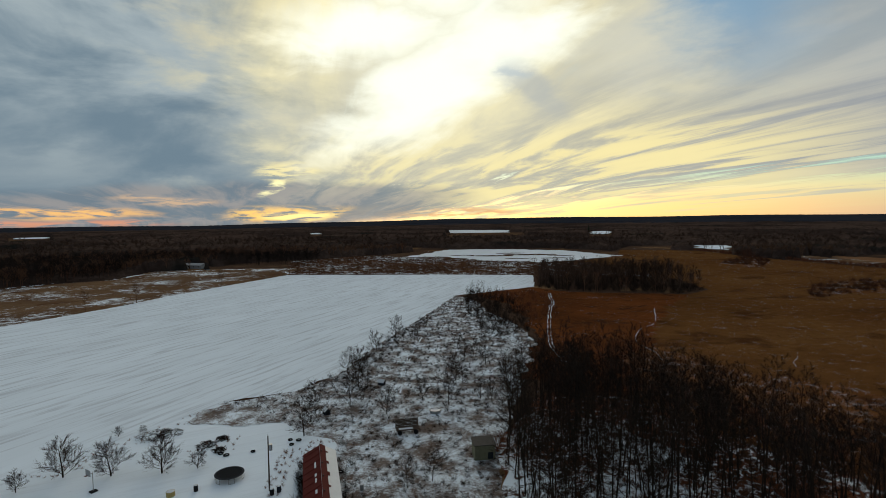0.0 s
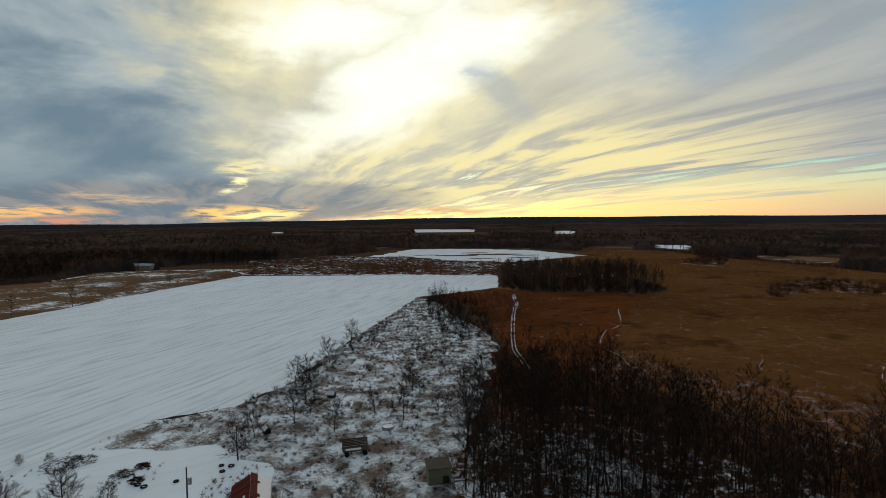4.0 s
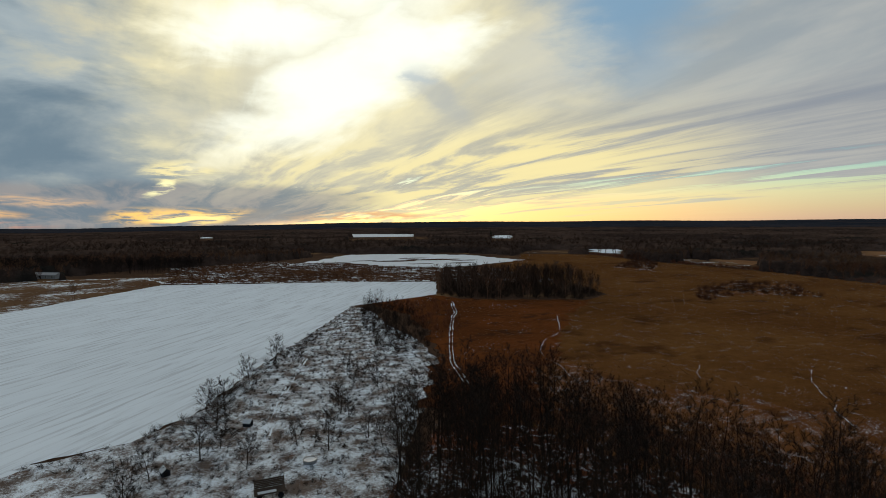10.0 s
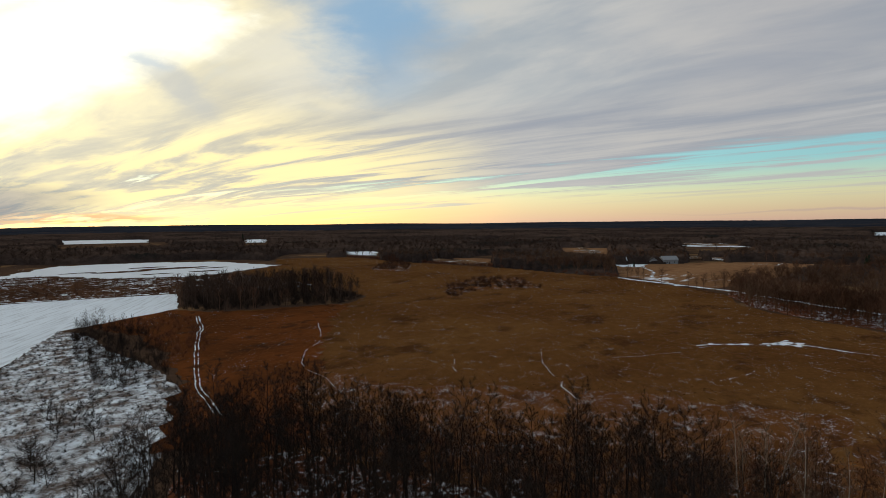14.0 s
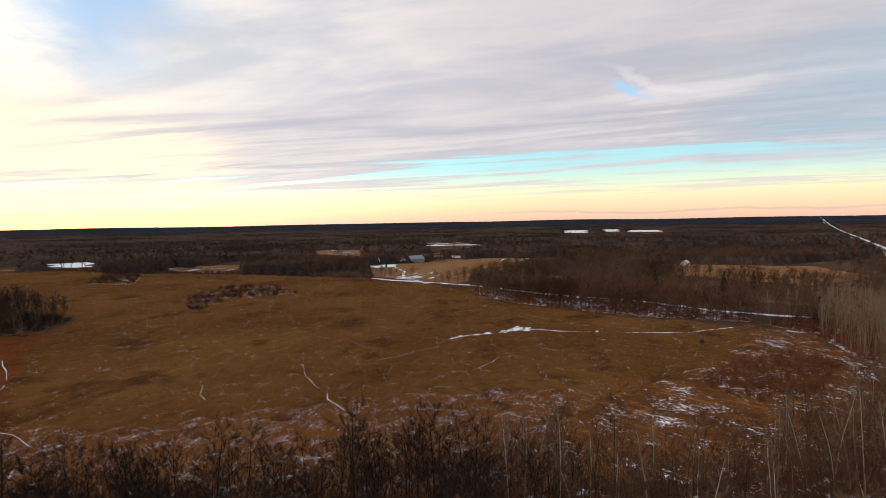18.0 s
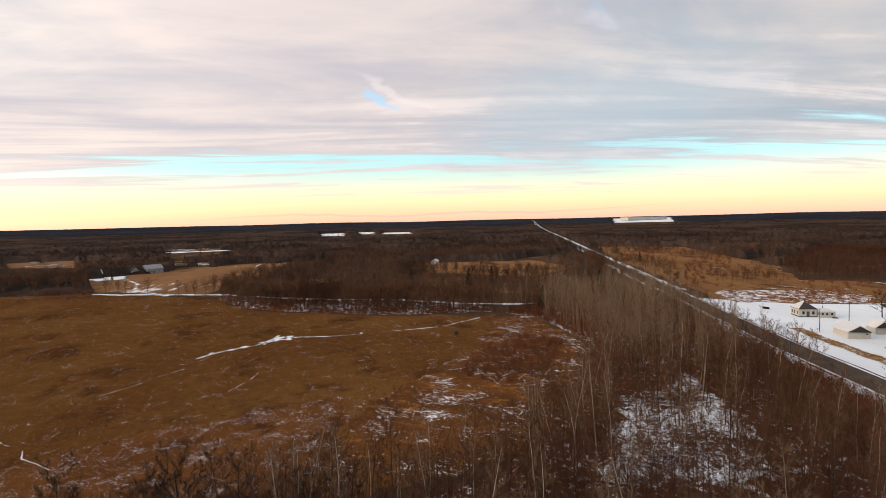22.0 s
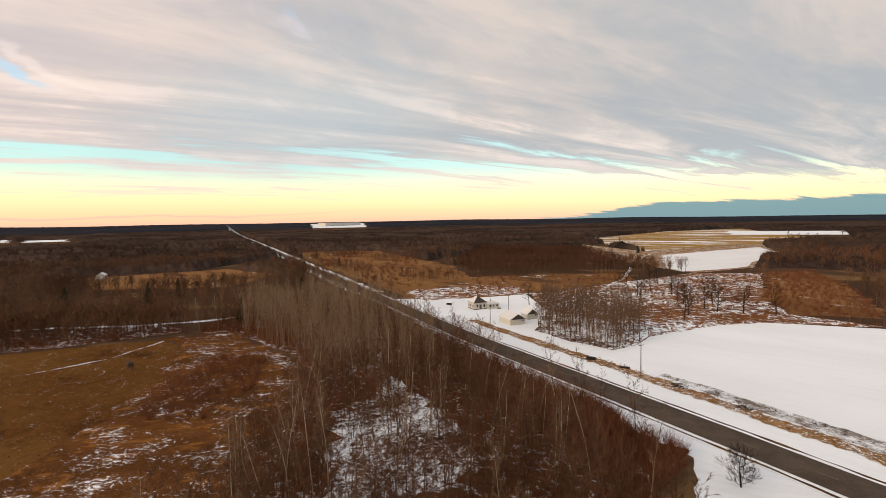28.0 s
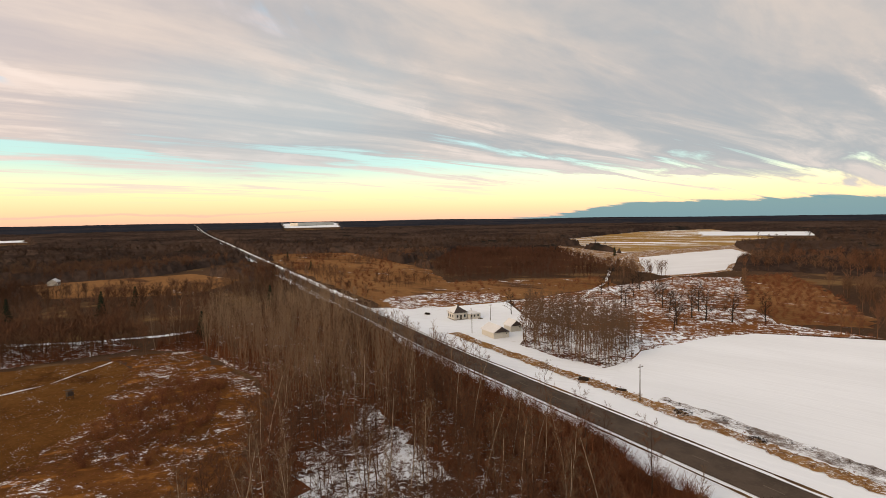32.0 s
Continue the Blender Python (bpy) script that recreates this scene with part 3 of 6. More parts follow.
MARSH = [(30, 118), (38, 116), (46, 102), (53, 90), (60, 82), (70, 68), (80, 60), (96, 44), (112, 30), (150, 19.9), (177, 22), (220, 19), (234, 27), (239, 62),
         (249, 104), (266, 140), (304, 167), (335, 255), (331, 375), (311, 445), (292, 621), (215, 640), (187, 560), (160, 515), (128, 480), (150, 330),
         (143, 284), (125, 268), (69, 282), (56, 290), (46, 225), (34, 168)]
RUST = [(20, 130), (32, 118), (42, 116), (56, 130), (68, 168), (80, 195), (98, 230), (125, 266), (69, 281), (50, 300), (20, 290), (15, 276), (30, 240), (33, 205), (32, 175)]
EDGE = [(42, 114), (48, 98), (55, 88), (62, 80), (72, 66), (82, 58), (92, 46), (112, 56), (134, 60), (118, 92), (100, 110), (88, 124), (72, 140), (64, 160), (54, 150)]
CLEAR = [(150, 43), (128, 56), (100, 54), (92, 42), (104, 23.9), (129.8, 8.9), (159.5, -3.8), (184.6, -5.8), (227.9, 2.1), (236, 24), (220, 20), (177, 28)]
LAKE = [(-45, 552), (9, 688), (82, 684), (147, 646), (188, 548), (151, 516), (88, 474), (39, 501), (-4, 558)]
FAR_LAKE = [(18, 1860), (226, 1780), (190, 1490), (16, 1490)]
COPSE = [(54, 297), (70, 284), (99, 281), (125, 269), (143, 285), (142, 345), (66, 362)]
THICKET = [(10, 214), (16, 176), (29, 176), (33, 200), (32, 250), (16, 284), (11, 270)]
WOOD = [(8, 10), (9, 90), (14, 102), (22, 117), (30, 121), (38, 118), (46, 104), (53, 92), (60, 84), (70, 70), (80, 62), (88, 52), (90, 38), (97, 28),
        (113.9, 17.5), (131.7, 6.8), (159.4, -6), (184.5, -8), (227.8, -0.1), (240, 14), (261.8, -5.3), (288.4, -68.2), (204.6, -57.4), (132.6, -51.7), (112.6, -51.8), (103.7, -50.7), (91.7, -46), (85.8, -44.4), (80.7, -47.3), (77.8, -40.8), (77, -30.7), (61.2, -20.5), (30, 0)]
GLADE = [(93.7, 10), (114.6, 5.6), (131.5, -2.6), (136.3, -10.7), (149.1, -23.9), (132.1, -22.7), (113.1, -21.3), (87.3, -8.9)]
PALE_STAND = [(135.3, -11.7), (159.4, -8.1), (227.8, -1.2), (261.8, -7.4), (288.4, -66.2), (204.6, -56.9), (166.7, -48.2), (148.9, -35.9)]
MARSH_SIDE = [(76, 64), (80, 62), (88, 52), (90, 38), (97, 28), (113.9, 17.5), (107.6, 6.8), (84, 22), (76, 40)]
ROADSIDE = [(77.8, -40.8), (80.7, -46.8), (85.8, -44.4), (91.7, -46), (103.7, -50.7), (112.6, -51.8), (132.6, -51.7), (204.6, -57.4), (288.4, -68.2), (282.6, -54.2), (204.8, -44.9), (138.9, -36.8), (109, -30.3), (87, -28.9), (69.1, -22.6)]
BAND = [(243, 15), (241, 62), (251, 102), (268, 138), (300, 163), (322, 168), (290, 130), (283, 92), (277, 62), (262, 20)]
FIELD2 = [(119.4, -65.4), (103.4, -64.2), (84.5, -61.9), (66.5, -60.6), (20, -55), (-120, -42), (-140, -250), (99.4, -188.1), (130.7, -166.6), (137, -148.7), (139.6, -113.8), (131.9, -94.7)]
GROVE = [(172.9, -94.3), (169, -90.3), (148, -87.9), (134, -89.7), (134.8, -101.7), (147.4, -125.9), (196.5, -120.7), (187.7, -108.6), (178.8, -100.4)]
YARD2 = [(273.2, -78), (168.5, -63.3), (116.5, -59.4), (116.1, -81.4), (131.9, -93.7), (139.6, -112.8), (147.4, -125.9), (197.5, -121.7), (241.1, -146.5), (247.6, -113.6)]
OAKS = [(134.8, -101.7), (147.4, -125.9), (197.5, -122.7), (240.1, -147.5), (245.5, -243.6), (249.5, -303.6), (219, -333.1), (155.9, -216.1), (130.3, -190.6), (100.3, -191.1), (130.7, -166.6), (137, -148.7), (139.6, -113.8)]
TAWNY = [(260.1, -87.8), (350.9, -101.3), (545.5, -126.5), (757.5, -159.8), (695.2, -261), (416, -211.4), (330.7, -171), (281.1, -266.2), (247.5, -243.6), (240, -149.5), (247.6, -113.6)]
FAR_MASS = [(330.7, -171), (281.1, -266.2), (324, -334.9), (492.1, -447.7), (613.3, -379.7), (416, -211.4)]
POND2 = [(374.2, -439.7), (375.2, -625.8), (315.4, -547.8), (249.5, -363.6), (259.4, -306.8), (286.2, -323.2)]
STRAW = [(736.1, -689.8), (916.8, -1195), (886.8, -1494), (485.3, -980.6), (425.4, -729.6), (424.6, -477.6)]
TAN_GRASS = [(218.9, -338.1), (208.3, -375), (140.9, -277.8), (108.1, -206.3), (130.3, -191.6), (155.9, -216.1)]
HOUSE_FIELD = [(333, 224), (320, 180), (586, 178), (560, 262), (430, 330), (345, 262)]
CLEARING = [(379.7, -21.8), (420, 50), (520, 84), (524.7, -42.4), (448.9, -66.8)]
WEST = [(-171, 205), (-156, 247), (-148, 283), (-138, 317), (-115, 388), (-120, 440), (-190, 442), (-238, 425), (-233, 369), (-255, 345), (-270, 313), (-300, 200), (-330, 122)]
BRUSH = [(-120, 392), (63, 370), (66, 362), (142, 345), (150, 335), (128, 480), (88, 472), (39, 499), (-6, 556), (-45, 550), (-80, 600), (-150, 520)]
POND_SHORE = [(249.4, -305.6), (294.2, -322.4), (324, -334.9), (492.1, -447.7), (630.1, -570), (424.6, -477.6), (425.4, -729.6), (378.8, -645.8), (315.3, -554.8), (243.4, -368.5)]
# far snow fields: heading from, heading to, distance from, distance to
FAR_SNOW = [(-39.3, -36.9, 1720, 1900), (75.2, 77.4, 1750, 2050), (79.2, 80.6, 1850, 2150), (81.5, 84.6, 1800, 2000), (106.4, 111.9, 2750, 4100), (15.8, 17.6, 1300, 1600),
            (147.9, 156.9, 1180, 1450), (60.0, 65.6, 945, 985), (-14.0, -13.2, 1550, 1700), (25.8, 28.6, 700, 800)]
FAR_OPEN = [("mown", [(340, 460), (382, 514), (402, 468), (361, 423)]), ("mown", [(560, 430), (566, 506), (656, 592), (698, 529)]), ("west", [(883, 505), (969, 589), (971, 457), (842, 400)]),
            ("smooth_snow", [(739, 552), (769, 573), (776, 560), (746, 539)]), ("smooth_snow", [(688, 488), (713, 505), (718, 488), (680, 463)]),
            ("west", [(589, 342), (598, 305), (553, 284), (545, 319)]),
            ("west", [(333, 511), (348, 525), (349, 424), (326, 422)]),
            ("west", [(343, 517), (360, 512), (356, 429), (325, 401)]),
            ("west", [(677, 577), (704, 583), (582, 457), (551, 449)])]
SIGHT = [[(-70, 545), (-6, 535), (30, 480), (88, 455), (170, 505), (215, 560), (190, 650), (140, 700), (0, 710), (-70, 600)], [(216, -335.1), (246.5, -301.6), (264.4, -306.9), (251.5, -365.7), (241.3, -375.5), (205.2, -378.9)], [(0, 1000), (165, 1000), (230, 1500), (10, 1500)], [(-240, 440), (-120, 440), (-120, 470), (-240, 470)]]
OPEN = [BRUSH, POND_SHORE, *SIGHT, FIELD, YARD, SCRUB, MARSH, RUST, EDGE, CLEAR, LAKE, FAR_LAKE, COPSE, THICKET, WOOD, BAND, FIELD2, GROVE, YARD2, OAKS, TAWNY, POND2, STRAW, TAN_GRASS,
        HOUSE_FIELD, CLEARING, WEST]


def make_ground():
    g = np.concatenate([-np.geomspace(4900, 60, 60), np.linspace(-50, 50, 11), np.geomspace(60, 4900, 60)])
    X, Y = np.meshgrid(g, g)
    Z = far_rise(X, Y)
    n = len(g)
    V = np.stack([X, Y, Z], -1).reshape(-1, 3)
    F = [(i * n + j, i * n + j + 1, (i + 1) * n + j + 1, (i + 1) * n + j) for i in range(n - 1) for j in range(n - 1)]
    tagged(new("ground", mesh_of("ground", V, F, [M["woodland"]])), "brown leaf-littered ground with patches of thin snow", "ground", "", "structure")


make_ground()
def wedge(a0, a1, r0, r1):
    a0, a1 = radians(a0), radians(a1)
    n = 6
    return [(r0 * math.sin(a0 + (a1 - a0) * k / n), r0 * math.cos(a0 + (a1 - a0) * k / n)) for k in range(n + 1)] + [
        (r1 * math.sin(a1 + (a0 - a1) * k / n), r1 * math.cos(a1 + (a0 - a1) * k / n)) for k in range(n + 1)]


sheet("forest_ground", WOOD, 0.04, M["forest_floor"], 3, 1.0, "snow-dusted floor of the bare wood")
sheet("snowy_wood_floor", [(9, 30), (9, 90), (20, 108), (32, 100), (42, 84), (52, 66), (56, 50), (50, 30)], 0.055, M["glade"], 3, 2.0, "snow under the dark maples", "forest floor")
sheet("forest_glade", GLADE, 0.07, M["glade"], 2.5, 5.5, "snowy glade floor strewn with dark branches", "forest floor")
sheet("snow_field_north", FIELD, 0.10, M["field"], 2, 1.1, "snow-covered field with faint drill rows", "field")
sheet("yard_snow", YARD, 0.06, M["yard"], 2, 0.5, "trampled snow of the farmyard", "yard")
sheet("rough_grass", SCRUB, 0.08, M["scrub"], 1.5, 1.2, "rough dead grass half covered with snow", "rough grass")
sheet("marsh", MARSH, 0.05, M["marsh"], 4, 2.0, "flat marsh of ochre-brown dead grass", "marsh")
sheet("sedge", RUST, 0.09, M["rust"], 3, 4.5, "rust-brown sedge at the marsh's edge", "marsh")
sheet("marsh_edge", EDGE, 0.11, M["marsh_edge"], 3, 4.5, "marsh edge flecked with snow", "marsh")
sheet("sedge_clearing", CLEAR, 0.12, M["sedge_snow"], 2.5, 3.6, "rust-coloured sedge clearing with snow patches", "marsh")
sheet("frozen_lake", LAKE, 0.08, M["ice"], 5, 9.0, "snow-covered frozen lake among dead reeds", "lake")
for k, (x, y, r) in enumerate(((52, 562, 9), (95, 575, 12), (125, 556, 6), (20, 572, 5), (112, 522, 6), (74, 520, 5), (78, 600, 6))):
    sheet("reed_bed", [(x + r * 2.6 * math.cos(a * 0.52), y + r * math.sin(a * 0.52)) for a in range(12)], 0.14, M["lakeside"], 5, 4.0,
          "dark dead reeds standing in the lake ice", "reeds")
sheet("distant_lake", FAR_LAKE, 0.15, M["ice"], 30, 8.0, "distant snow-covered frozen lake", "lake")
sheet("snow_field_south", FIELD2, 0.08, M["smooth_snow"], 3, 0.6, "smooth white snow field beside the road", "field")
sheet("yard_rough", [(-51, 102), (-52, 108), (-46, 114), (-34, 117), (-27, 112), (-30, 103), (-39, 100)], 0.11, M["scrub"], 1.2, 1.4, "brown weeds in the snow at the yard's edge", "rough grass")
sheet("house_yard", YARD2, 0.06, M["yard"], 3, 0.8, "snowy yard of the white farmhouse", "yard")
sheet("grove_ground", GROVE, 0.10, M["glade"], 2, 1.2, "snowy floor of the roadside grove", "forest floor")
sheet("oak_ground", OAKS, 0.05, M["oak_floor"], 3, 1.5, "snowy rough grass under scattered oaks", "rough grass")
sheet("belt_floor", BAND, 0.07, M["forest_floor"], 3, 2.0, "snow-patched floor of the tree belt", "forest floor")
sheet("tawny_field", TAWNY, 0.05, M["brown_field"], 5, 3.0, "tawny overgrown field with a little snow", "field")
sheet("frozen_pond", POND2, 0.10, M["ice"], 6, 3.0, "snow-covered frozen pond", "pond")
sheet("straw_field", STRAW, 0.12, M["straw"], 12, 6.0, "straw-yellow stubble field patched with snow", "field")
sheet("tan_grass", TAN_GRASS, 0.08, M["brown_field"], 4, 7.0, "tan grass between the woods", "field")
sheet("house_field", HOUSE_FIELD, 0.08, M["mown"], 5, 3.0, "pale brown mown field round distant houses", "field")
sheet("meadow_clearing", CLEARING, 0.08, M["brown_field"], 5, 3.0, "orange-brown clearing in the woods", "field")
sheet("west_grass", WEST, 0.06, M["west"], 5, 2.0, "snowy rough grass west of the snow field", "rough grass")
sheet("field_edge_snow", [(254, -91.7), (293.9, -99.3), (287, -154.2), (264.8, -161.9), (243.1, -147.5), (248.6, -115.6)], 0.09, M["oak_floor"], 3, 5.0, "snow-patched grass at the yard's edge", "rough grass")
strip("far_shoulder", ROAD[4:], 17.0, 0.12, M["smooth_snow"], "ploughed snow banks beside the far road", "shoulder", 5, 3.0)
strip("road_shoulder", ROAD, 11.5, 0.14, M["smooth_snow"], "ploughed snow on the road's shoulders", "shoulder", 5, 0.8)
sheet("roadside_snow", [(-60, -42), (30, -49), (82.6, -54.3), (108.6, -56.3), (213.4, -65), (204.6, -57.9), (132.6, -52.2), (102.7, -50.2), (90.7, -46), (78.8, -44.8), (70.9, -34.6), (61.1, -21.5), (30, 0), (-20, 0)],
      0.09, M["yard"], 2, 1.0, "trampled snow between the wood and the road", "verge")
for k in (-1, 1):
    strip("gravel_edge", [(x, y + k * 5.1) for x, y in ROAD], 0.5, 0.17, M["woodland"], "dark gravel line along the road's shoulder", "shoulder", 3, 0.45)
strip("road", ROAD, 8.0, 0.19, M["asphalt"], "straight dark asphalt country road", "road", 5, 0.1, 0.06)
for k in range(24):
    x = 62.0 + k * 12.2
    y, y1 = (float(np.interp(q, [p[0] for p in ROAD], [p[1] for p in ROAD])) for q in (x, x + 3.2))
    strip("centre_dash", [(x, y), (x + 3.2, y1)], 0.13, 0.258, M["worn_line"], "faded dash of the road's centre line", "road marking", 3.2)
for a0, a1, r0, r1 in FAR_SNOW:
    sheet("distant_snow_field", wedge(a0, a1, r0, r1), 0.6, M["smooth_snow"], 14, 16.0, "distant snow-covered field between woods", "field")
for k, (kind, poly) in enumerate(FAR_OPEN):
    sheet("distant_meadow", poly, 0.3 + 0.06 * k, M[kind], 12, 9.0, "distant open meadow between bare woods" if kind != "smooth_snow" else "distant snowy opening between bare woods", "field")
sheet("lakeside_brush_ground", BRUSH, 0.04, M["lakeside"], 5, 3.0, "brown brushy ground before the frozen lake", "brushland")
sheet("pond_shore", POND_SHORE, 0.06, M["verge"], 5, 3.0, "snow-patched grass round the frozen pond", "shore")


# ---------------------------------------------------------------- bare trees
def tube(V, F, pts, r0, r1, sides):
    """A tapered, pointed branch along the points."""
    base = len(V)
    n = len(pts)
    for i, p in enumerate(pts[:-1]):
        d = (pts[i + 1] - p).normalized()
        u = d.orthogonal().normalized()
        w = d.cross(u)
        r = r0 + (r1 - r0) * i / (n - 1)
        for k in range(sides):
            a = 2 * math.pi * k / sides
            V.append(p + (u * math.cos(a) + w * math.sin(a)) * r)
    V.append(pts[-1])
    for i in range(n - 2):
        for k in range(sides):
            a, b = base + i * sides + k, base + i * sides + (k + 1) % sides
            F += [(a, b, b + sides), (a, b + sides, a + sides)]
    top, last = len(V) - 1, base + (n - 2) * sides
    F += [(last + k, last + (k + 1) % sides, top) for k in range(sides)]


def sliver(V, F, p, q, w, rng):
    """One fine twig: a thin pointed blade."""
    side = (q - p).cross(Vector((rng.uniform(-1, 1), rng.uniform(-1, 1), rng.uniform(-1, 1)))).normalized() * w
    n = len(V)
    V += [p - side, p + side, q]
    F.append((n, n + 1, n + 2))


def limb(rng, p, d, length, bend, n, wob=0.18):
    pts = [p]
    d = d.normalized()
    for k in range(n):
        d = (d + Vector((rng.uniform(-wob, wob), rng.uniform(-wob, wob), bend / n + rng.uniform(-wob, wob) * 0.5))).normalized()
        p = p + d * length / n
        pts.append(p)
    return pts


def at_line(pts, t):
    t = min(max(t, 0.0), 0.999) * (len(pts) - 1)
    i = int(t)
    return pts[i].lerp(pts[i + 1], t - i), (pts[i + 1] - pts[i]).normalized()


def bare_tree(seed, height, radius, first, reach, n1, n2, n3, rise=0.7, twig=0.016, stems=1, lean=0.05, lite=False, fine=False):
    """Corner and triangle lists of (trunk, crown) of a leafless tree with its foot at the origin."""
    rng = random.Random(seed)
    TV, TF, CV, CF = [], [], [], []
    for s in range(stems):
        out = Vector((rng.uniform(-1, 1), rng.uniform(-1, 1), 0)) * (lean if stems == 1 else 0.45)
        h = height * (1.0 if s == 0 else rng.uniform(0.7, 1.0))
        foot = Vector((0, 0, -0.15)) if stems == 1 else Vector((rng.uniform(-0.3, 0.3), rng.uniform(-0.3, 0.3), -0.15))
        trunk = limb(rng, foot, Vector((out.x, out.y, 1)), h, 0.15, 7, 0.07)
        tube(TV, TF, trunk, radius, radius * 0.18, 6 if stems == 1 else 4)
        turn = rng.uniform(0, 6.28)
        for i in range(n1):
            f = first + (0.97 - first) * (i + rng.random()) / n1
            p, d = at_line(trunk, f)
            turn += 2.4 + rng.uniform(-0.5, 0.5)
            g = (f - first) / (1 - first)
            ln = reach * (1.0 - 0.45 * g) * rng.uniform(0.7, 1.15)
            way = Vector((math.cos(turn), math.sin(turn), rise * rng.uniform(0.7, 1.3) + 0.5 * g))
            b1 = limb(rng, p, way, ln, 0.2, 2 if lite else 4)
            r1 = radius * (0.30 if fine else 0.42) * (1 - 0.5 * g)
            tube(CV, CF, b1, r1, r1 * 0.3, 3 if lite else 4)
            for j in range(n2):
                q, e = at_line(b1, 0.25 + 0.72 * (j + rng.random()) / n2)
                side = e.cross(Vector((rng.uniform(-1, 1), rng.uniform(-1, 1), rng.uniform(-1, 1)))).normalized()
                b2 = limb(rng, q, e + side * rng.uniform(0.5, 1.1) + Vector((0, 0, 0.12)), ln * rng.uniform(0.3, 0.55), 0.15, 1 if lite else 2)
                tube(CV, CF, b2, r1 * 0.42, r1 * 0.2, 3)
                for k in range(n3):
                    o, c = at_line(b2, 0.2 + 0.8 * (k + rng.random()) / n3)
                    side = c.cross(Vector((rng.uniform(-1, 1), rng.uniform(-1, 1), rng.uniform(-1, 1)))).normalized()
                    tw = (c + side * rng.uniform(0.4, 1.0) + Vector((0, 0, 0.08))).normalized()
                    tip = o + tw * ln * (rng.uniform(0.14, 0.32) if fine else rng.uniform(0.2, 0.46))
                    if fine:
                        sliver(CV, CF, o, tip, twig, rng)
                    else:
                        tube(CV, CF, [o, tip], twig, twig, 3)
    return (np.array([tuple(v) for v in TV]), np.array(TF)), (np.array([tuple(v) for v in CV]), np.array(CF))


def tree_thing(name, arrays, bark_mat, twig_mat, label, category, group):
    """One tree as a thing with a trunk and a crown, kept as the pattern for copies."""
    ob = tagged(new(name), label, category, group)
    for nm, (V, F), mt in zip(("trunk", "crown"), arrays, (bark_mat, twig_mat)):
        p = new(nm, tri_mesh(nm, V, F, mt))
        p.parent = ob
    return ob


def scatter(poly, spacing, seed, keep=None, holes=()):
    """Uneven points inside a polygon, about one for each spacing squared."""
    rs = np.random.RandomState(seed)
    P = np.array(poly, float)
    lo, hi = P.min(0), P.max(0)
    gx, gy = np.meshgrid(np.arange(lo[0], hi[0], spacing), np.arange(lo[1], hi[1], spacing))
    X = gx.ravel() + rs.uniform(-0.6, 0.6, gx.size) * spacing
    Y = gy.ravel() + rs.uniform(-0.6, 0.6, gx.size) * spacing
    ok = inside(poly, X, Y)
    for h in holes:
        ok &= ~inside(h, X, Y)
    X, Y = X[ok], Y[ok]
    if keep is not None:
        k = keep(X, Y, rs.random_sample(len(X)))
        X, Y = X[k], Y[k]
    return np.stack([X, Y], 1)


def joined(name, patterns, pts, mat, label, category, seed, low=0.75, high=1.15, wide=1.0):
    """Many small trees or bushes as one mesh of kind stuff, each turned and sized at random."""
    rs = np.random.RandomState(seed)
    which = rs.randint(0, len(patterns), len(pts))
    Vs, Fs, base = [], [], 0
    for i, (V, F) in enumerate(patterns):
        P = pts[which == i]
        if not len(P):
            continue
        a, sc = rs.uniform(0, 6.283, len(P)), rs.uniform(low, high, len(P))
        c, s = np.cos(a)[:, None] * sc[:, None] * wide, np.sin(a)[:, None] * sc[:, None] * wide
        X = V[None, :, 0] * c - V[None, :, 1] * s + P[:, :1]
        Y = V[None, :, 0] * s + V[None, :, 1] * c + P[:, 1:2]
        Z = V[None, :, 2] * sc[:, None] * rs.uniform(0.9, 1.1, len(P))[:, None] + far_rise(P[:, 0], P[:, 1])[:, None]
        Vs.append(np.stack([X, Y, Z], -1).reshape(-1, 3))
        Fs.append((F[None] + (np.arange(len(P)) * len(V))[:, None, None] + base).reshape(-1, 3))
        base += len(P) * len(V)
    return tagged(new(name, tri_mesh(name, np.concatenate(Vs), np.concatenate(Fs), mat)), label, category, "", "stuff")


def whole(arrays):
    (TV, TF), (CV, CF) = arrays
    return np.concatenate([TV, CV]), np.concatenate([TF, CF + len(TV)])


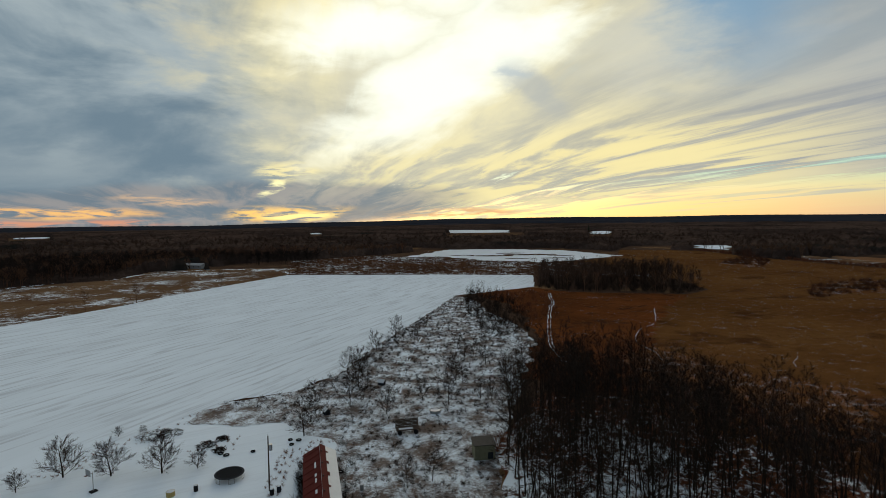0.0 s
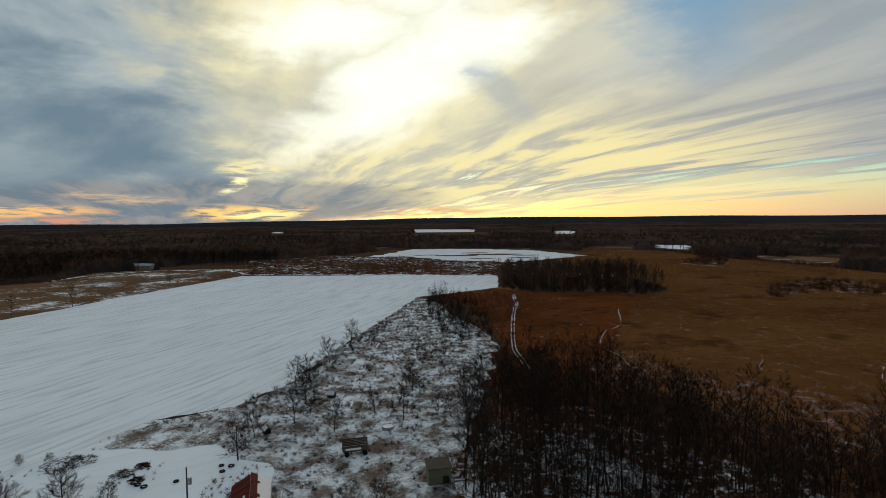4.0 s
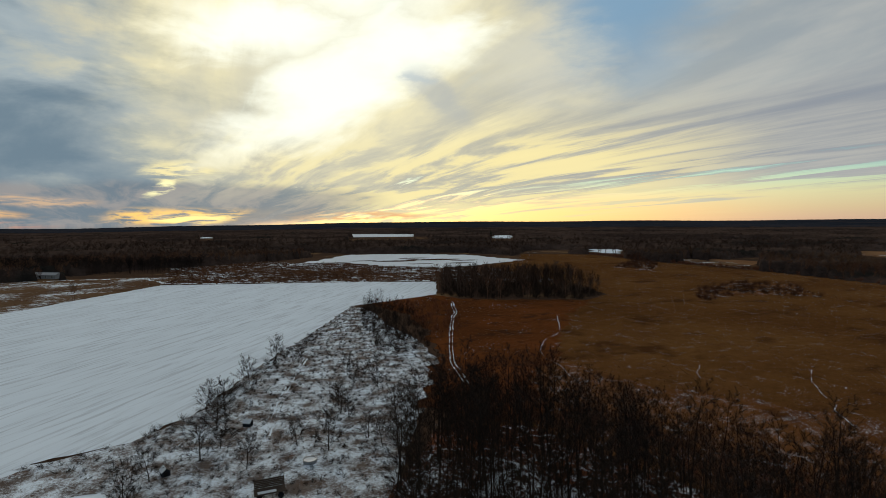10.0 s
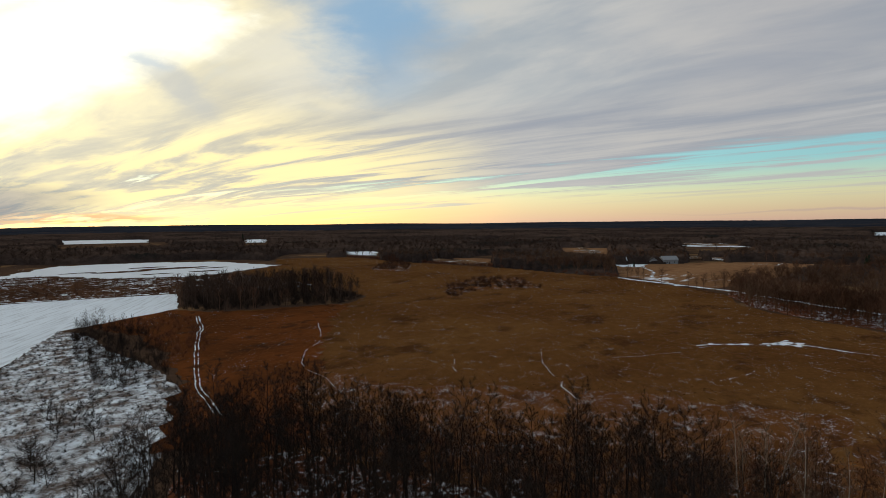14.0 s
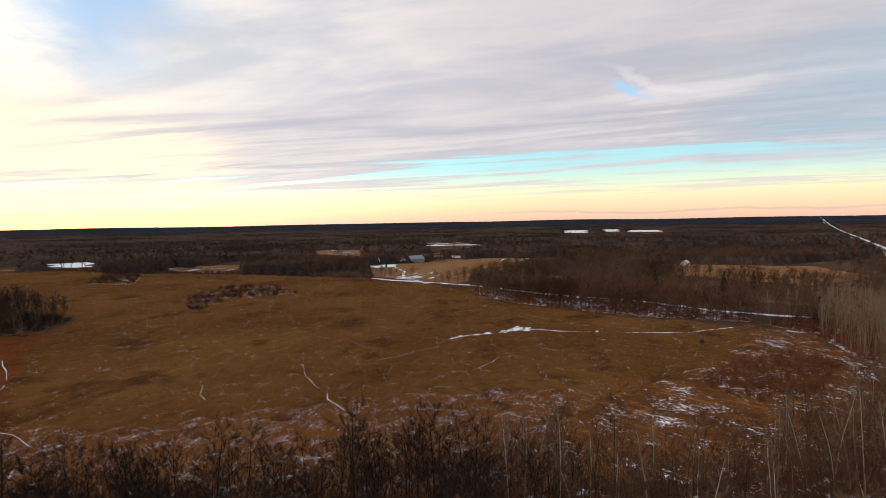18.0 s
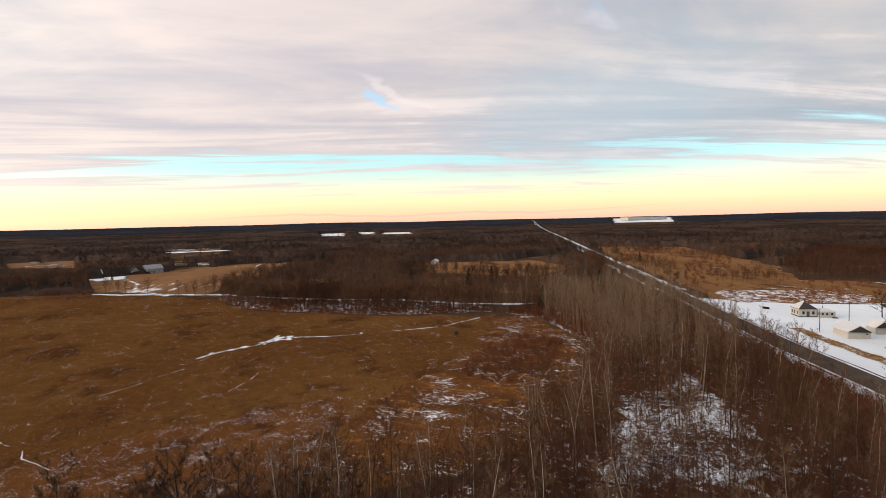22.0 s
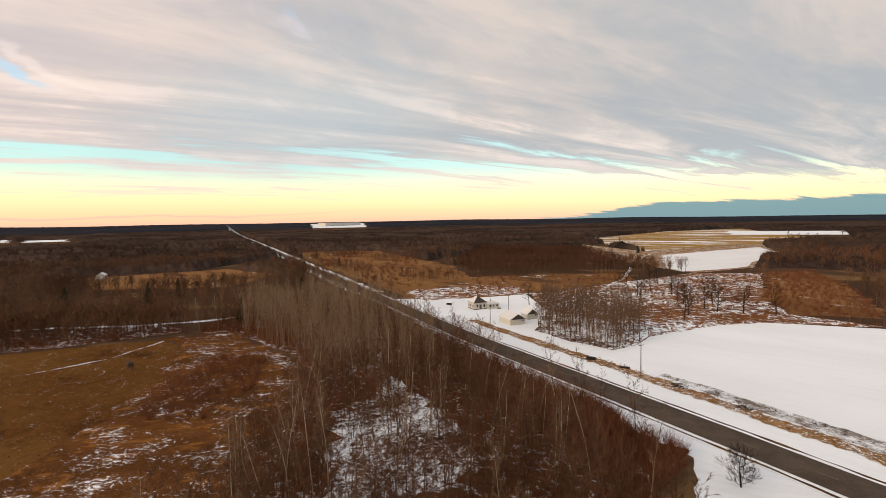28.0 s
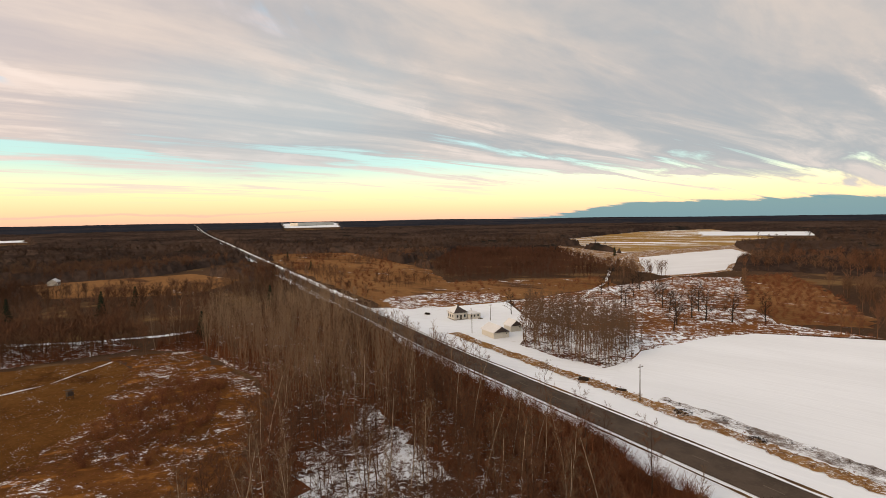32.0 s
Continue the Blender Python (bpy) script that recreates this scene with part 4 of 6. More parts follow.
def brushy(seed, height, width, count, thick, stem=True, limbs=8):
    """A cheap leafless crown for woods and brush: a stem, a few limbs and many fine sprays."""
    rng = random.Random(seed)
    V, F = [], []
    arms = []
    if stem:
        tube(V, F, [Vector((0, 0, -0.2)), Vector((rng.uniform(-0.3, 0.3), rng.uniform(-0.3, 0.3), height * 0.9))], thick * 1.7, 0.0, 3)
        for k in range(limbs):
            f = 0.22 + 0.5 * (k + rng.random()) / limbs
            a, u = k * 2.4 + rng.uniform(-0.5, 0.5), rng.uniform(0.45, 1.0)
            p = Vector((0, 0, height * f))
            q = Vector((math.cos(a) * u * width * 0.42, math.sin(a) * u * width * 0.42, height * min(0.98, f + rng.uniform(0.16, 0.36))))
            tube(V, F, [p, q], thick * 0.8, 0.0, 3)
            arms.append((p, q))
        arms.append((Vector((0, 0, height * 0.6)), Vector((0, 0, height * 0.92))))
    for k in range(count):
        a = rng.uniform(0, 6.283)
        if stem:
            p, q = arms[k % len(arms)]
            p = p.lerp(q, rng.uniform(0.25, 1.0))
            out = Vector((math.cos(a), math.sin(a), rng.uniform(0.8, 2.6))) * width * rng.uniform(0.10, 0.24)
            q = p + out
            q.z = min(q.z, height * rng.uniform(0.9, 1.04))
        else:
            w = width * 1.1 * rng.uniform(0.3, 1.0)
            p = Vector((rng.uniform(-0.3, 0.3) * width, rng.uniform(-0.3, 0.3) * width, -0.1 + height * 0.45 * rng.random() ** 2))
            q = p + Vector((math.cos(a) * w, math.sin(a) * w, height * rng.uniform(0.35, 0.8)))
        sliver(V, F, p, q, thick, rng)
    return np.array([tuple(v) for v in V]), np.array(F)


MAPLES = [bare_tree(10 + i, 13.6 + i % 3, 0.13, 0.38, 3.5, 16, 6, 18, 0.6, 0.0145, fine=True) for i in range(5)]
ASHES = [bare_tree(20 + i, 11.5 + i % 4, 0.10, 0.26, 3.1, 16, 6, 16, 0.6, 0.014, fine=True) for i in range(5)]
ASPENS = [bare_tree(30 + i, 13.5 + i % 4, 0.10, 0.38, 2.3, 16, 5, 12, 1.0, 0.015, lean=0.12, fine=True) for i in range(5)]
LIGHT_MAPLES = [whole(bare_tree(50 + i, 13.8, 0.12, 0.36, 3.5, 13, 5, 12, 0.6, 0.020, 1, 0.05, True, True)) for i in range(4)]
LIGHT_ASHES = [whole(bare_tree(55 + i, 11.8, 0.09, 0.28, 2.9, 12, 4, 9, 0.6, 0.024, 1, 0.05, True, True)) for i in range(4)]
LIGHT_ASPENS = [whole(bare_tree(60 + i, 14.8, 0.11, 0.38, 2.2, 11, 4, 7, 1.2, 0.021, 1, 0.05, True, True)) for i in range(4)]
GROVE_TREES = [whole(bare_tree(65 + i, 13.5, 0.11, 0.26, 2.6, 12, 4, 11, 1.1, 0.024, 1, 0.05, True, True)) for i in range(4)]
BUSHES = [brushy(70 + i, 2.8, 1.5, 64, 0.022, False) for i in range(5)]
MID = [brushy(80 + i, 11.8, 5.2, 72, 0.075) for i in range(6)]
FAR = [brushy(90 + i, 11.5, 8.0, 26, 0.26, True, 4) for i in range(4)]
CLUMPS = [brushy(100 + i, 1.6, 0.8, 26, 0.03, False) for i in range(4)]


def plant_wood():
    """The wood below the camera: the trees of its open front stand singly, the rest is one mass of each kind."""
    pts = scatter(WOOD, 3.1, 5)
    hidden = [(0, -20), (0, 40), (20, 58), (42, 58), (62, 34), (64, 0), (40, -20)]
    pts = pts[~inside(hidden, pts[:, 0], pts[:, 1]) | (np.arange(len(pts)) % 5 == 0)]
    rs = np.random.RandomState(8)
    thin = inside(GLADE, pts[:, 0], pts[:, 1]) & (rs.random_sample(len(pts)) < 0.35)
    thin |= inside(ROADSIDE, pts[:, 0], pts[:, 1]) & (rs.random_sample(len(pts)) < np.where(pts[:, 0] < 135, 0.93, 0.25))
    thin |= inside(MARSH_SIDE, pts[:, 0], pts[:, 1]) & (rs.random_sample(len(pts)) < 0.15)
    pts = pts[~thin]
    X, Y = pts[:, 0], pts[:, 1]
    stand = np.array([noise.noise((x * 0.045, y * 0.045, 4.0)) for x, y in pts])
    pale = rs.random_sample(len(pts)) < np.where(inside(PALE_STAND, X, Y), 0.75, 0.20 + 0.45 * stand)
    # west of this border, seen against the light, the darkened kind stands
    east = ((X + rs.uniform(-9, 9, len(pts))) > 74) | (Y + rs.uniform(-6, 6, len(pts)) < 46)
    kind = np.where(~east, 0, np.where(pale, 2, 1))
    far = np.hypot(X - 15, Y - 20)
    front = ((far > 42) & (far < 100) & (Y > -8)) | ((X > 75) & (X < 140) & (Y > -45) & (Y < 30))
    for k, pats, light, bk, tw, mass, nm, lab, quota in (
            (0, MAPLES, LIGHT_MAPLES, "bark_dark", "twig_dark", "twig_dark", "maple_tree", "tall bare maple with grey bark darkened as if backlit", 190),
            (1, ASHES, LIGHT_ASHES, "bark_brown", "twig_brown", "ash_mass", "ash_tree", "bare brown ash tree with fine red-brown twigs", 150),
            (2, ASPENS, LIGHT_ASPENS, "bark_pale", "twig_pale", "aspen_mass", "aspen_tree", "slender bare aspen with pale tan bark", 150)):
        sel = rs.permutation(np.flatnonzero(front & (kind == k)))[:quota]
        made = []
        for i, (x, y) in enumerate(pts[sel]):
            m = pose(x, y, 0.0, rs.uniform(-2, 2), rs.uniform(-2, 2), rs.uniform(0, 360))
            if i < len(pats):
                ob = tree_thing(nm, pats[i], M[bk], M[tw], lab, "tree", nm.split("_")[0] + " trees of the wood")
                ob.matrix_world = m
                made.append(ob)
            else:
                copy_thing(made[i % len(pats)], m).scale = [rs.uniform(0.8, 1.12)] * 3
        rest = pts[np.setdiff1d(np.flatnonzero(kind == k), sel)]
        joined("wood_of_" + nm.split("_")[0], light, rest, M[mass], "mass of " + ("bare dark maples", "bare brown ash trees", "bare tan aspens")[k], "woods", 21 + k, 0.78, 1.1)
    joined("marsh_side_ashes", LIGHT_ASHES, scatter(MARSH_SIDE, 2.7, 28), M["ash_mass"], "small bare brown ash trees at the marsh's edge", "woods", 28, 0.55, 0.95)
    # aspens close beside the far stretch of the road
    line = [(230.5, -63.3), (298.3, -74.4), (418, -91.4), (418.4, -77.8), (328.6, -56.7), (261.1, -31.3), (239, -33.4)]
    joined("aspen_stand", LIGHT_ASPENS, scatter(PALE_STAND, 3.3, 27, lambda X, Y, r: r < 0.55 + 0.45 * np.sin(X / 7.0 + Y / 5.0)), M["aspen_mass"], "close stand of bare tan aspens beside the road", "woods", 27, 0.55, 1.15)
    joined("road_aspens", LIGHT_ASPENS, scatter(line, 4.2, 26, lambda X, Y, r: r < 0.6 + 0.4 * np.sin(X / 6.0 + Y / 4.0)), M["aspen_mass"], "bare tan aspens close beside the road", "woods", 26, 0.5, 1.05)
    under = scatter(WOOD, 2.2, 31, lambda X, Y, r: (r < np.where(X > 66, 0.85, 0.05)) & ~(inside(GLADE, X, Y) & (r > 0.10)))
    joined("undergrowth", BUSHES, under, M["shrub"], "red-brown leafless undergrowth", "brush", 33, 0.6, 1.6)


plant_wood()
joined("copse_trees", MID, scatter(COPSE, 5.0, 41), M["distant"], "dense copse of bare dark trees at the marsh's edge", "woods", 41, 0.85, 1.35, 1.1)
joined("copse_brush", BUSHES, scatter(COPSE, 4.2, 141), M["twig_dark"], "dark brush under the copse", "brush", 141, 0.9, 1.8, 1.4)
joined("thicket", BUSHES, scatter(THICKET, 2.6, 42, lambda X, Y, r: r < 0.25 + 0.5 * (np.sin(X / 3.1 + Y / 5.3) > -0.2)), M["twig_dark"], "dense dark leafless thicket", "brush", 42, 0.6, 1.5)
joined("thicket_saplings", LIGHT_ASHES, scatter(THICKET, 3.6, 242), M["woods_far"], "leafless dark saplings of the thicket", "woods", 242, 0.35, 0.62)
joined("sedge_brush", BUSHES, scatter([(33, 200), (44, 200), (52, 240), (54, 276), (40, 284), (18, 286), (32, 250)], 3.0, 243, lambda X, Y, r: r < 0.6), M["shrub"], "red-brown brush in the rust-coloured sedge", "brush", 243, 0.5, 1.1)
joined("tree_belt", MID, scatter(BAND, 3.5, 43), M["woods"], "belt of bare trees beyond the marsh", "woods", 43, 0.7, 1.15, 1.45)
joined("belt_brush", BUSHES, scatter(BAND, 4.4, 143), M["shrub"], "red-brown brush under the tree belt", "brush", 143, 0.6, 1.2, 1.3)
joined("roadside_grove", GROVE_TREES, scatter(GROVE, 2.9, 44), M["grove"], "grove of bare tan saplings beside the yard", "woods", 44, 0.8, 1.2)
joined("grove_brush", BUSHES, scatter(GROVE, 4.6, 144), M["shrub"], "brown brush under the grove", "brush", 144, 0.4, 0.9)
joined("clearing_brush", BUSHES, scatter([(150, 34), (172, 28), (195.9, 9.4), (189.7, -1.5), (159.8, 7), (142, 22)], 2.6, 45), M["shrub"],
       "dark red-brown bushes in the sedge clearing", "brush", 45, 0.7, 1.5)
joined("far_thicket", MID, scatter(FAR_MASS, 4.6, 46), M["thicket"], "dense red-brown woods beyond the tawny field", "woods", 46, 0.5, 0.75, 1.3)
joined("field_copses", MID, scatter(TAWNY, 6.0, 147, lambda X, Y, r: (np.sin(X / 31.0) * np.sin(Y / 17.0 + X / 50.0) > 0.25) & (X > 320)), M["woods"],
       "clumps of bare trees in the tawny field", "woods", 147, 0.3, 0.7, 1.3)
joined("field_bushes", CLUMPS, scatter(TAWNY, 5.5, 47, lambda X, Y, r: r < 0.12 + 0.6 * (np.sin(X / 23.0 + Y / 15.0) > 0.35)), M["shrub"], "brown bushes dotting the tawny field", "brush", 47, 0.8, 2.4, 1.3)
joined("lakeside_brush", CLUMPS, scatter(BRUSH, 5.5, 48), M["thicket"], "low brown brush before the frozen lake", "brush", 48, 0.5, 1.4, 1.4)
ISLANDS = [[(177, 253), (205, 291), (240, 314), (261, 315), (276, 299), (246, 249), (230, 263), (208, 265), (186, 254)], [(232, 440), (300, 520), (318, 540), (290, 465), (245, 400)]]
for isl in ISLANDS:
    sheet("island_floor", isl, 0.16, M["sedge_snow"], 3, 3.0, "rust-coloured sedge with snow under the marsh bushes", "marsh")
    joined("marsh_bushes", BUSHES, scatter(isl, 2.6, 49, lambda X, Y, r: r < 0.35 + 0.4 * np.sin(X / 4.0 + Y / 6.0)), M["thicket"], "island of dark brown bushes in the marsh", "brush", 49, 0.5, 1.6, 1.3)
joined("island_trees", MID, scatter([(262, 462), (274, 458), (300, 512), (312, 534), (298, 530), (276, 496)], 5.0, 150), M["thicket"], "clump of bare trees on an island in the marsh", "woods", 150, 0.45, 0.85, 1.3)
joined("marsh_far_brush", BUSHES, scatter([(292, 621), (309, 450), (329, 376), (333, 258), (346, 262), (343, 382), (324, 455), (306, 625)], 3.6, 151), M["shrub"],
       "dark red-brown brush along the marsh's far edge", "brush", 151, 0.7, 1.5, 1.3)


def plant_distance():
    holes = OPEN + [FAR_MASS]
    snowy = [wedge(a0 - 0.3, a1 + 0.3, r0 * 0.72, r1) for a0, a1, r0, r1 in FAR_SNOW]
    for _, poly in FAR_OPEN:
        holes += [[(15 + (x - 15) * k, 30 + (y - 30) * k) for x, y in poly] for k in (1.0, 0.92, 0.84, 0.76)]
    rs = np.random.RandomState(77)
    line = np.array(ROAD, float)

    def ring(r0, r1, spacing, a0=-62, a1=172):
        n = int(radians(a1 - a0) * (r1 * r1 - r0 * r0) / 2 / spacing ** 2)
        a = np.radians(rs.uniform(a0, a1, n))
        r = np.sqrt(rs.uniform(r0 * r0, r1 * r1, n))
        X, Y = r * np.sin(a), r * np.cos(a)
        ok = np.abs(Y - np.interp(X, line[:, 0], line[:, 1])) > 9.5
        for h in holes:
            ok &= ~inside(h, X, Y)
        few = rs.random_sample(n) < 0.10
        for h in snowy:
            ok &= ~inside(h, X, Y) | few
        # thinner patches and small glades
        g = np.sin(X / 47.0 + 1.3 * np.sin(Y / 61.0)) + np.sin(Y / 39.0 + 1.7 * np.sin(X / 83.0))
        ok &= g > -1.25
        return np.stack([X[ok], Y[ok]], 1)

    joined("near_woods", MID, ring(150, 640, 6.6), M["woods"], "bare grey-brown woods all round the fields", "woods", 51, 0.7, 1.1, 1.35)
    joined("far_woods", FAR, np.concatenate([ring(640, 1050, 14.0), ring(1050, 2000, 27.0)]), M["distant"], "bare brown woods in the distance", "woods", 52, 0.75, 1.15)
    # closed crowns, seen at a flat angle, from mid distance to the horizon
    az = np.radians(np.arange(-64.0, 174.2, 0.2))
    rr = np.geomspace(430, 4850, 150)
    A, Rr = np.meshgrid(az, rr)
    X, Y = Rr * np.sin(A), Rr * np.cos(A)
    lump = np.sin(X / 23.0 + 1.9 * np.sin(Y / 31.0)) * np.sin(Y / 19.0 + 1.6 * np.sin(X / 37.0))
    H = 6.6 + 1.3 * lump + rs.uniform(-1.6, 1.6, X.shape) * np.clip(1300 / Rr, 0.35, 1.0)
    H += 3.5 * np.clip((Rr - 900) / 900, 0, 1)
    g = np.sin(X / 47.0 + 1.3 * np.sin(Y / 61.0)) + np.sin(Y / 39.0 + 1.7 * np.sin(X / 83.0))
    bare = (np.abs(Y - np.interp(X, line[:, 0], line[:, 1])) < 13) | ((g < -1.2) & (Rr < 1300))
    for h in holes + snowy:
        bare |= inside(h, X, Y)
    H[bare] = -0.6
    H[0] = -0.6
    H *= np.clip((Rr - 425) / 60.0, 0.05, 1.0)
    V = np.stack([X, Y, H + far_rise(X, Y)], -1).reshape(-1, 3)
    n = len(az)
    q = (np.arange(len(rr) - 1)[:, None] * n + np.arange(n - 1)[None]).ravel()
    hollow = bare.ravel()
    q = q[~(hollow[q] & hollow[q + 1] & hollow[q + n] & hollow[q + n + 1])]
    # crowns beyond 2300 m take the haze-tinted colour
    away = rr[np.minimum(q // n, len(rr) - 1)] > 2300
    for nm, mat, lab, mine in (("distant_woods", "canopy", "dark closed crowns of distant bare woods", q[~away]), ("horizon_woods", "ridge", "woods on the horizon, coloured blue-grey for haze", q[away])):
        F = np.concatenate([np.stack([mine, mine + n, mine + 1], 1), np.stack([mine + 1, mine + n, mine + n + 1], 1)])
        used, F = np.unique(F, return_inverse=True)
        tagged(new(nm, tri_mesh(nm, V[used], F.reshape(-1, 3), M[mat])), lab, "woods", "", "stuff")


plant_distance()
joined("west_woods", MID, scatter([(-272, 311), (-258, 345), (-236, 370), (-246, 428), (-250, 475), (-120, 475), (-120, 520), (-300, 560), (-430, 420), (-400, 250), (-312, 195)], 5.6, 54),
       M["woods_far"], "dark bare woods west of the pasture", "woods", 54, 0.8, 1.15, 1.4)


# ---------------------------------------------------------------- trails and lesser ground
def trail(line, width, label, mat="smooth_snow", z=0.15, amp=0.5, category="trail", sway=1.6, thin=0.4, gaps=-0.15):
    pts = [Vector(p) for p in line]
    bent = []
    for a, b in zip(pts, pts[1:]):
        n = max(2, int((b - a).length / 2.5))
        for k in range(n):
            p = a.lerp(b, k / n)
            w = Vector((noise.noise((p.x * 0.09, p.y * 0.09, 2.0)), noise.noise((p.x * 0.09, p.y * 0.09, 8.0))))
            bent.append(p + w * sway)
    bent.append(pts[-1])
    strip("snow_trail", [tuple(p) for p in bent], width * thin, z, M[mat], label, category, 0.8, amp, 0.0, gaps)


for dx in (-0.55, 0.55):
    trail([(56 + dx, 276), (51 + dx, 244), (46 + dx, 225), (39.5 + dx, 196), (34 + dx, 166), (33 + dx, 140)], 0.75, "snow lying in a wheel track through the sedge", sway=0.6, thin=0.3, amp=0.6, gaps=-0.25)
    trail([(-8 + dx * 0.8, 176), (-10.2 + dx * 0.8, 152), (-10.8 + dx * 0.8, 138), (-10.7 + dx * 0.8, 119)], 0.45, "snow lying in a wheel track through rough grass", sway=0.4)
    trail([(243 + dx, -146), (226 + dx, -183), (258 + dx, -244), (342 + dx * 2, -357), (402 + dx * 2, -461)], 1.6, "snow lying in a farm track")
trail([(91.4, 226.9), (84.4, 206.1), (77.4, 193.1), (69.0, 183.9), (62.7, 171.0), (61.4, 161.6), (61.8, 154.2), (61.4, 147.5), (61.1, 139.5)], 0.75, "snow in a winding marsh rivulet", thin=0.14, amp=0.26, gaps=-0.35, sway=1.4)
trail([(126.0, 136.4), (116.9, 127.6), (112.7, 120.9), (108.5, 113.0), (104.5, 110.0), (102.8, 106.0), (100.6, 102.2)], 0.6, "snow in a winding marsh rivulet", thin=0.14, amp=0.24, gaps=-0.4, sway=0.9)
trail([(102.5, 150.3), (98.1, 143.8), (94.9, 140.2), (92.8, 136.4)], 0.5, "snow in a winding marsh rivulet", thin=0.14, amp=0.24, gaps=-0.4, sway=0.9)
trail([(172, 112), (178, 109), (188, 100), (193, 97), (199, 90), (200, 74), (205, 58), (213, 40), (230, 24)], 1.5, "snow lying in a long marsh ditch", amp=1.3, thin=0.22, gaps=-0.34)
trail([(136, 121), (145, 115), (162, 111), (180, 108)], 0.4, "faint snow line in the marsh", amp=0.34, thin=0.1, gaps=0.0)
trail([(115, 94), (133, 89), (150, 88), (167, 87)], 0.35, "faint snow line in the marsh", amp=0.34, thin=0.1, gaps=0.0)
trail([(332, 255), (318, 171), (297, 122), (289, 92), (284, 62), (268, 32), (261.9, -0.9), (268.5, -63.9)], 4.5, "snow-covered track behind the tree belt", amp=3.0, thin=0.75, gaps=-0.6)
trail([(-285, 296), (-270, 320), (-256, 347), (-234, 369), (-227, 402), (-200, 430), (-144, 434), (-112, 392), (60, 374)], 7.0, "snow along the far edge of the field", amp=4.5)
trail([(430, 300), (390, 262), (350, 240), (318, 200)], 5.0, "snow-covered drive to the distant houses", amp=2.5)
for x, y, r in ((197, 96, 2.6), (194.5, 97.5, 1.5), (199.5, 92.5, 1.7), (192, 99.5, 0.9), (186, 103.5, 1.2), (182.5, 106, 0.9), (196, 92, 1.0), (201.5, 97.5, 0.9), (178, 110.5, 1.1), (204, 68, 0.6), (189.5, 97.8, 0.7)):
    sheet("marsh_snow", [(x + r * 1.5 * math.cos(a * 0.63), y + r * 0.8 * math.sin(a * 0.63)) for a in range(10)], 0.13, M["smooth_snow"], 0.5, r * 0.8, "ragged patch of snow in the marsh", "snow patch")
sheet("house_snow", [(428, 296), (444, 304), (500, 333), (468, 350), (440, 336), (412, 306)], 0.13, M["smooth_snow"], 2.5, 6.0, "snowy yard round the distant houses", "yard")
strip("grass_verge", [(20, -65.3), (66.3, -70.2), (103.3, -74.4), (119.2, -76.4), (138.2, -77.4), (170.2, -79.8), (198.1, -82.8)], 4.2, 0.17, M["verge"], "tawny dead grass on the road's verge",
      "verge", 0.5, 1.7, 0.0, -0.75)
sheet("corner_scrub", [(112.6, -51.8), (103.7, -50.7), (91.7, -46), (85.8, -44.4), (80.7, -47.3), (76.8, -40.7), (88.9, -34.9), (108.9, -37.3)], 0.10, M["rust"], 1.5, 1.2, "rust-brown brush ground at the wood's corner", "brushland")

# ---------------------------------------------------------------- scrub, orchard and oaks
TUFTS = [brushy(110 + i, 0.36, 0.46, 9, 0.075, False) for i in range(5)]
joined("marsh_grass", TUFTS, scatter(MARSH, 1.9, 71, lambda X, Y, r: (np.hypot(X, Y) < 330) & (r < 0.5 + 0.45 * np.sin(X / 9.0 + 2.0 * np.sin(Y / 13.0)))), M["tuft"],
       "standing tufts of ochre dead marsh grass", "grass", 71, 0.6, 1.3, 1.2)
joined("far_marsh_grass", TUFTS, scatter(MARSH, 3.4, 72, lambda X, Y, r: (np.hypot(X, Y) >= 330) & (r < 0.8)), M["tuft"], "standing tufts of ochre dead marsh grass", "grass", 72, 0.9, 1.6, 1.5)
joined("sedge_tufts", TUFTS, scatter(CLEAR, 1.6, 73, lambda X, Y, r: r < 0.7), M["shrub"], "rust-coloured sedge tufts", "grass", 73, 0.8, 1.7, 1.2)
joined("grass_tussocks", CLUMPS, scatter(SCRUB, 1.7, 61), M["twig_dark"], "dead grass and bramble tufts in the snow", "grass", 61, 0.25, 0.75, 1.5)
joined("hedge_brush", BUSHES, scatter([(-9, 209), (-17, 183), (-23, 156), (-27, 136), (-36, 120), (-30, 119), (-20, 136), (-15, 158), (-11, 183), (-4, 208)], 2.6, 62),
       M["twig_dark"], "leafless dark brush along the field's edge", "brush", 62, 0.25, 0.85, 1.4)
joined("marsh_edge_brush", BUSHES, scatter([(24, 122), (38, 120), (48, 104), (60, 86), (72, 72), (90, 54), (100, 60), (84, 76), (66, 96), (56, 118), (40, 134), (28, 132)], 3.0, 63),
       M["shrub"], "red-brown brush at the wood's edge", "brush", 63, 0.6, 1.3)
joined("corner_brush", BUSHES, scatter([(112.6, -51.3), (103.7, -50.5), (91.7, -46), (85.8, -44.4), (80.7, -46.8), (77.8, -40.8), (86.9, -34.9), (110.9, -37.3)], 1.7, 64), M["shrub"], "rust-brown brush at the wood's corner", "brush", 64, 0.6, 1.2)
joined("road_edge_brush", BUSHES, scatter(ROADSIDE, 1.7, 65), M["shrub"],
       "red-brown brush along the road", "brush", 65, 0.8, 1.9)
joined("grass_bushes", BUSHES, scatter(TAN_GRASS, 3.6, 166), M["shrub"], "brown bushes in the tan grass", "brush", 166, 0.4, 1.2, 1.3)
joined("oak_brush", BUSHES, scatter(OAKS, 7.0, 66), M["shrub"], "brush under the oaks", "brush", 66, 0.4, 1.0)
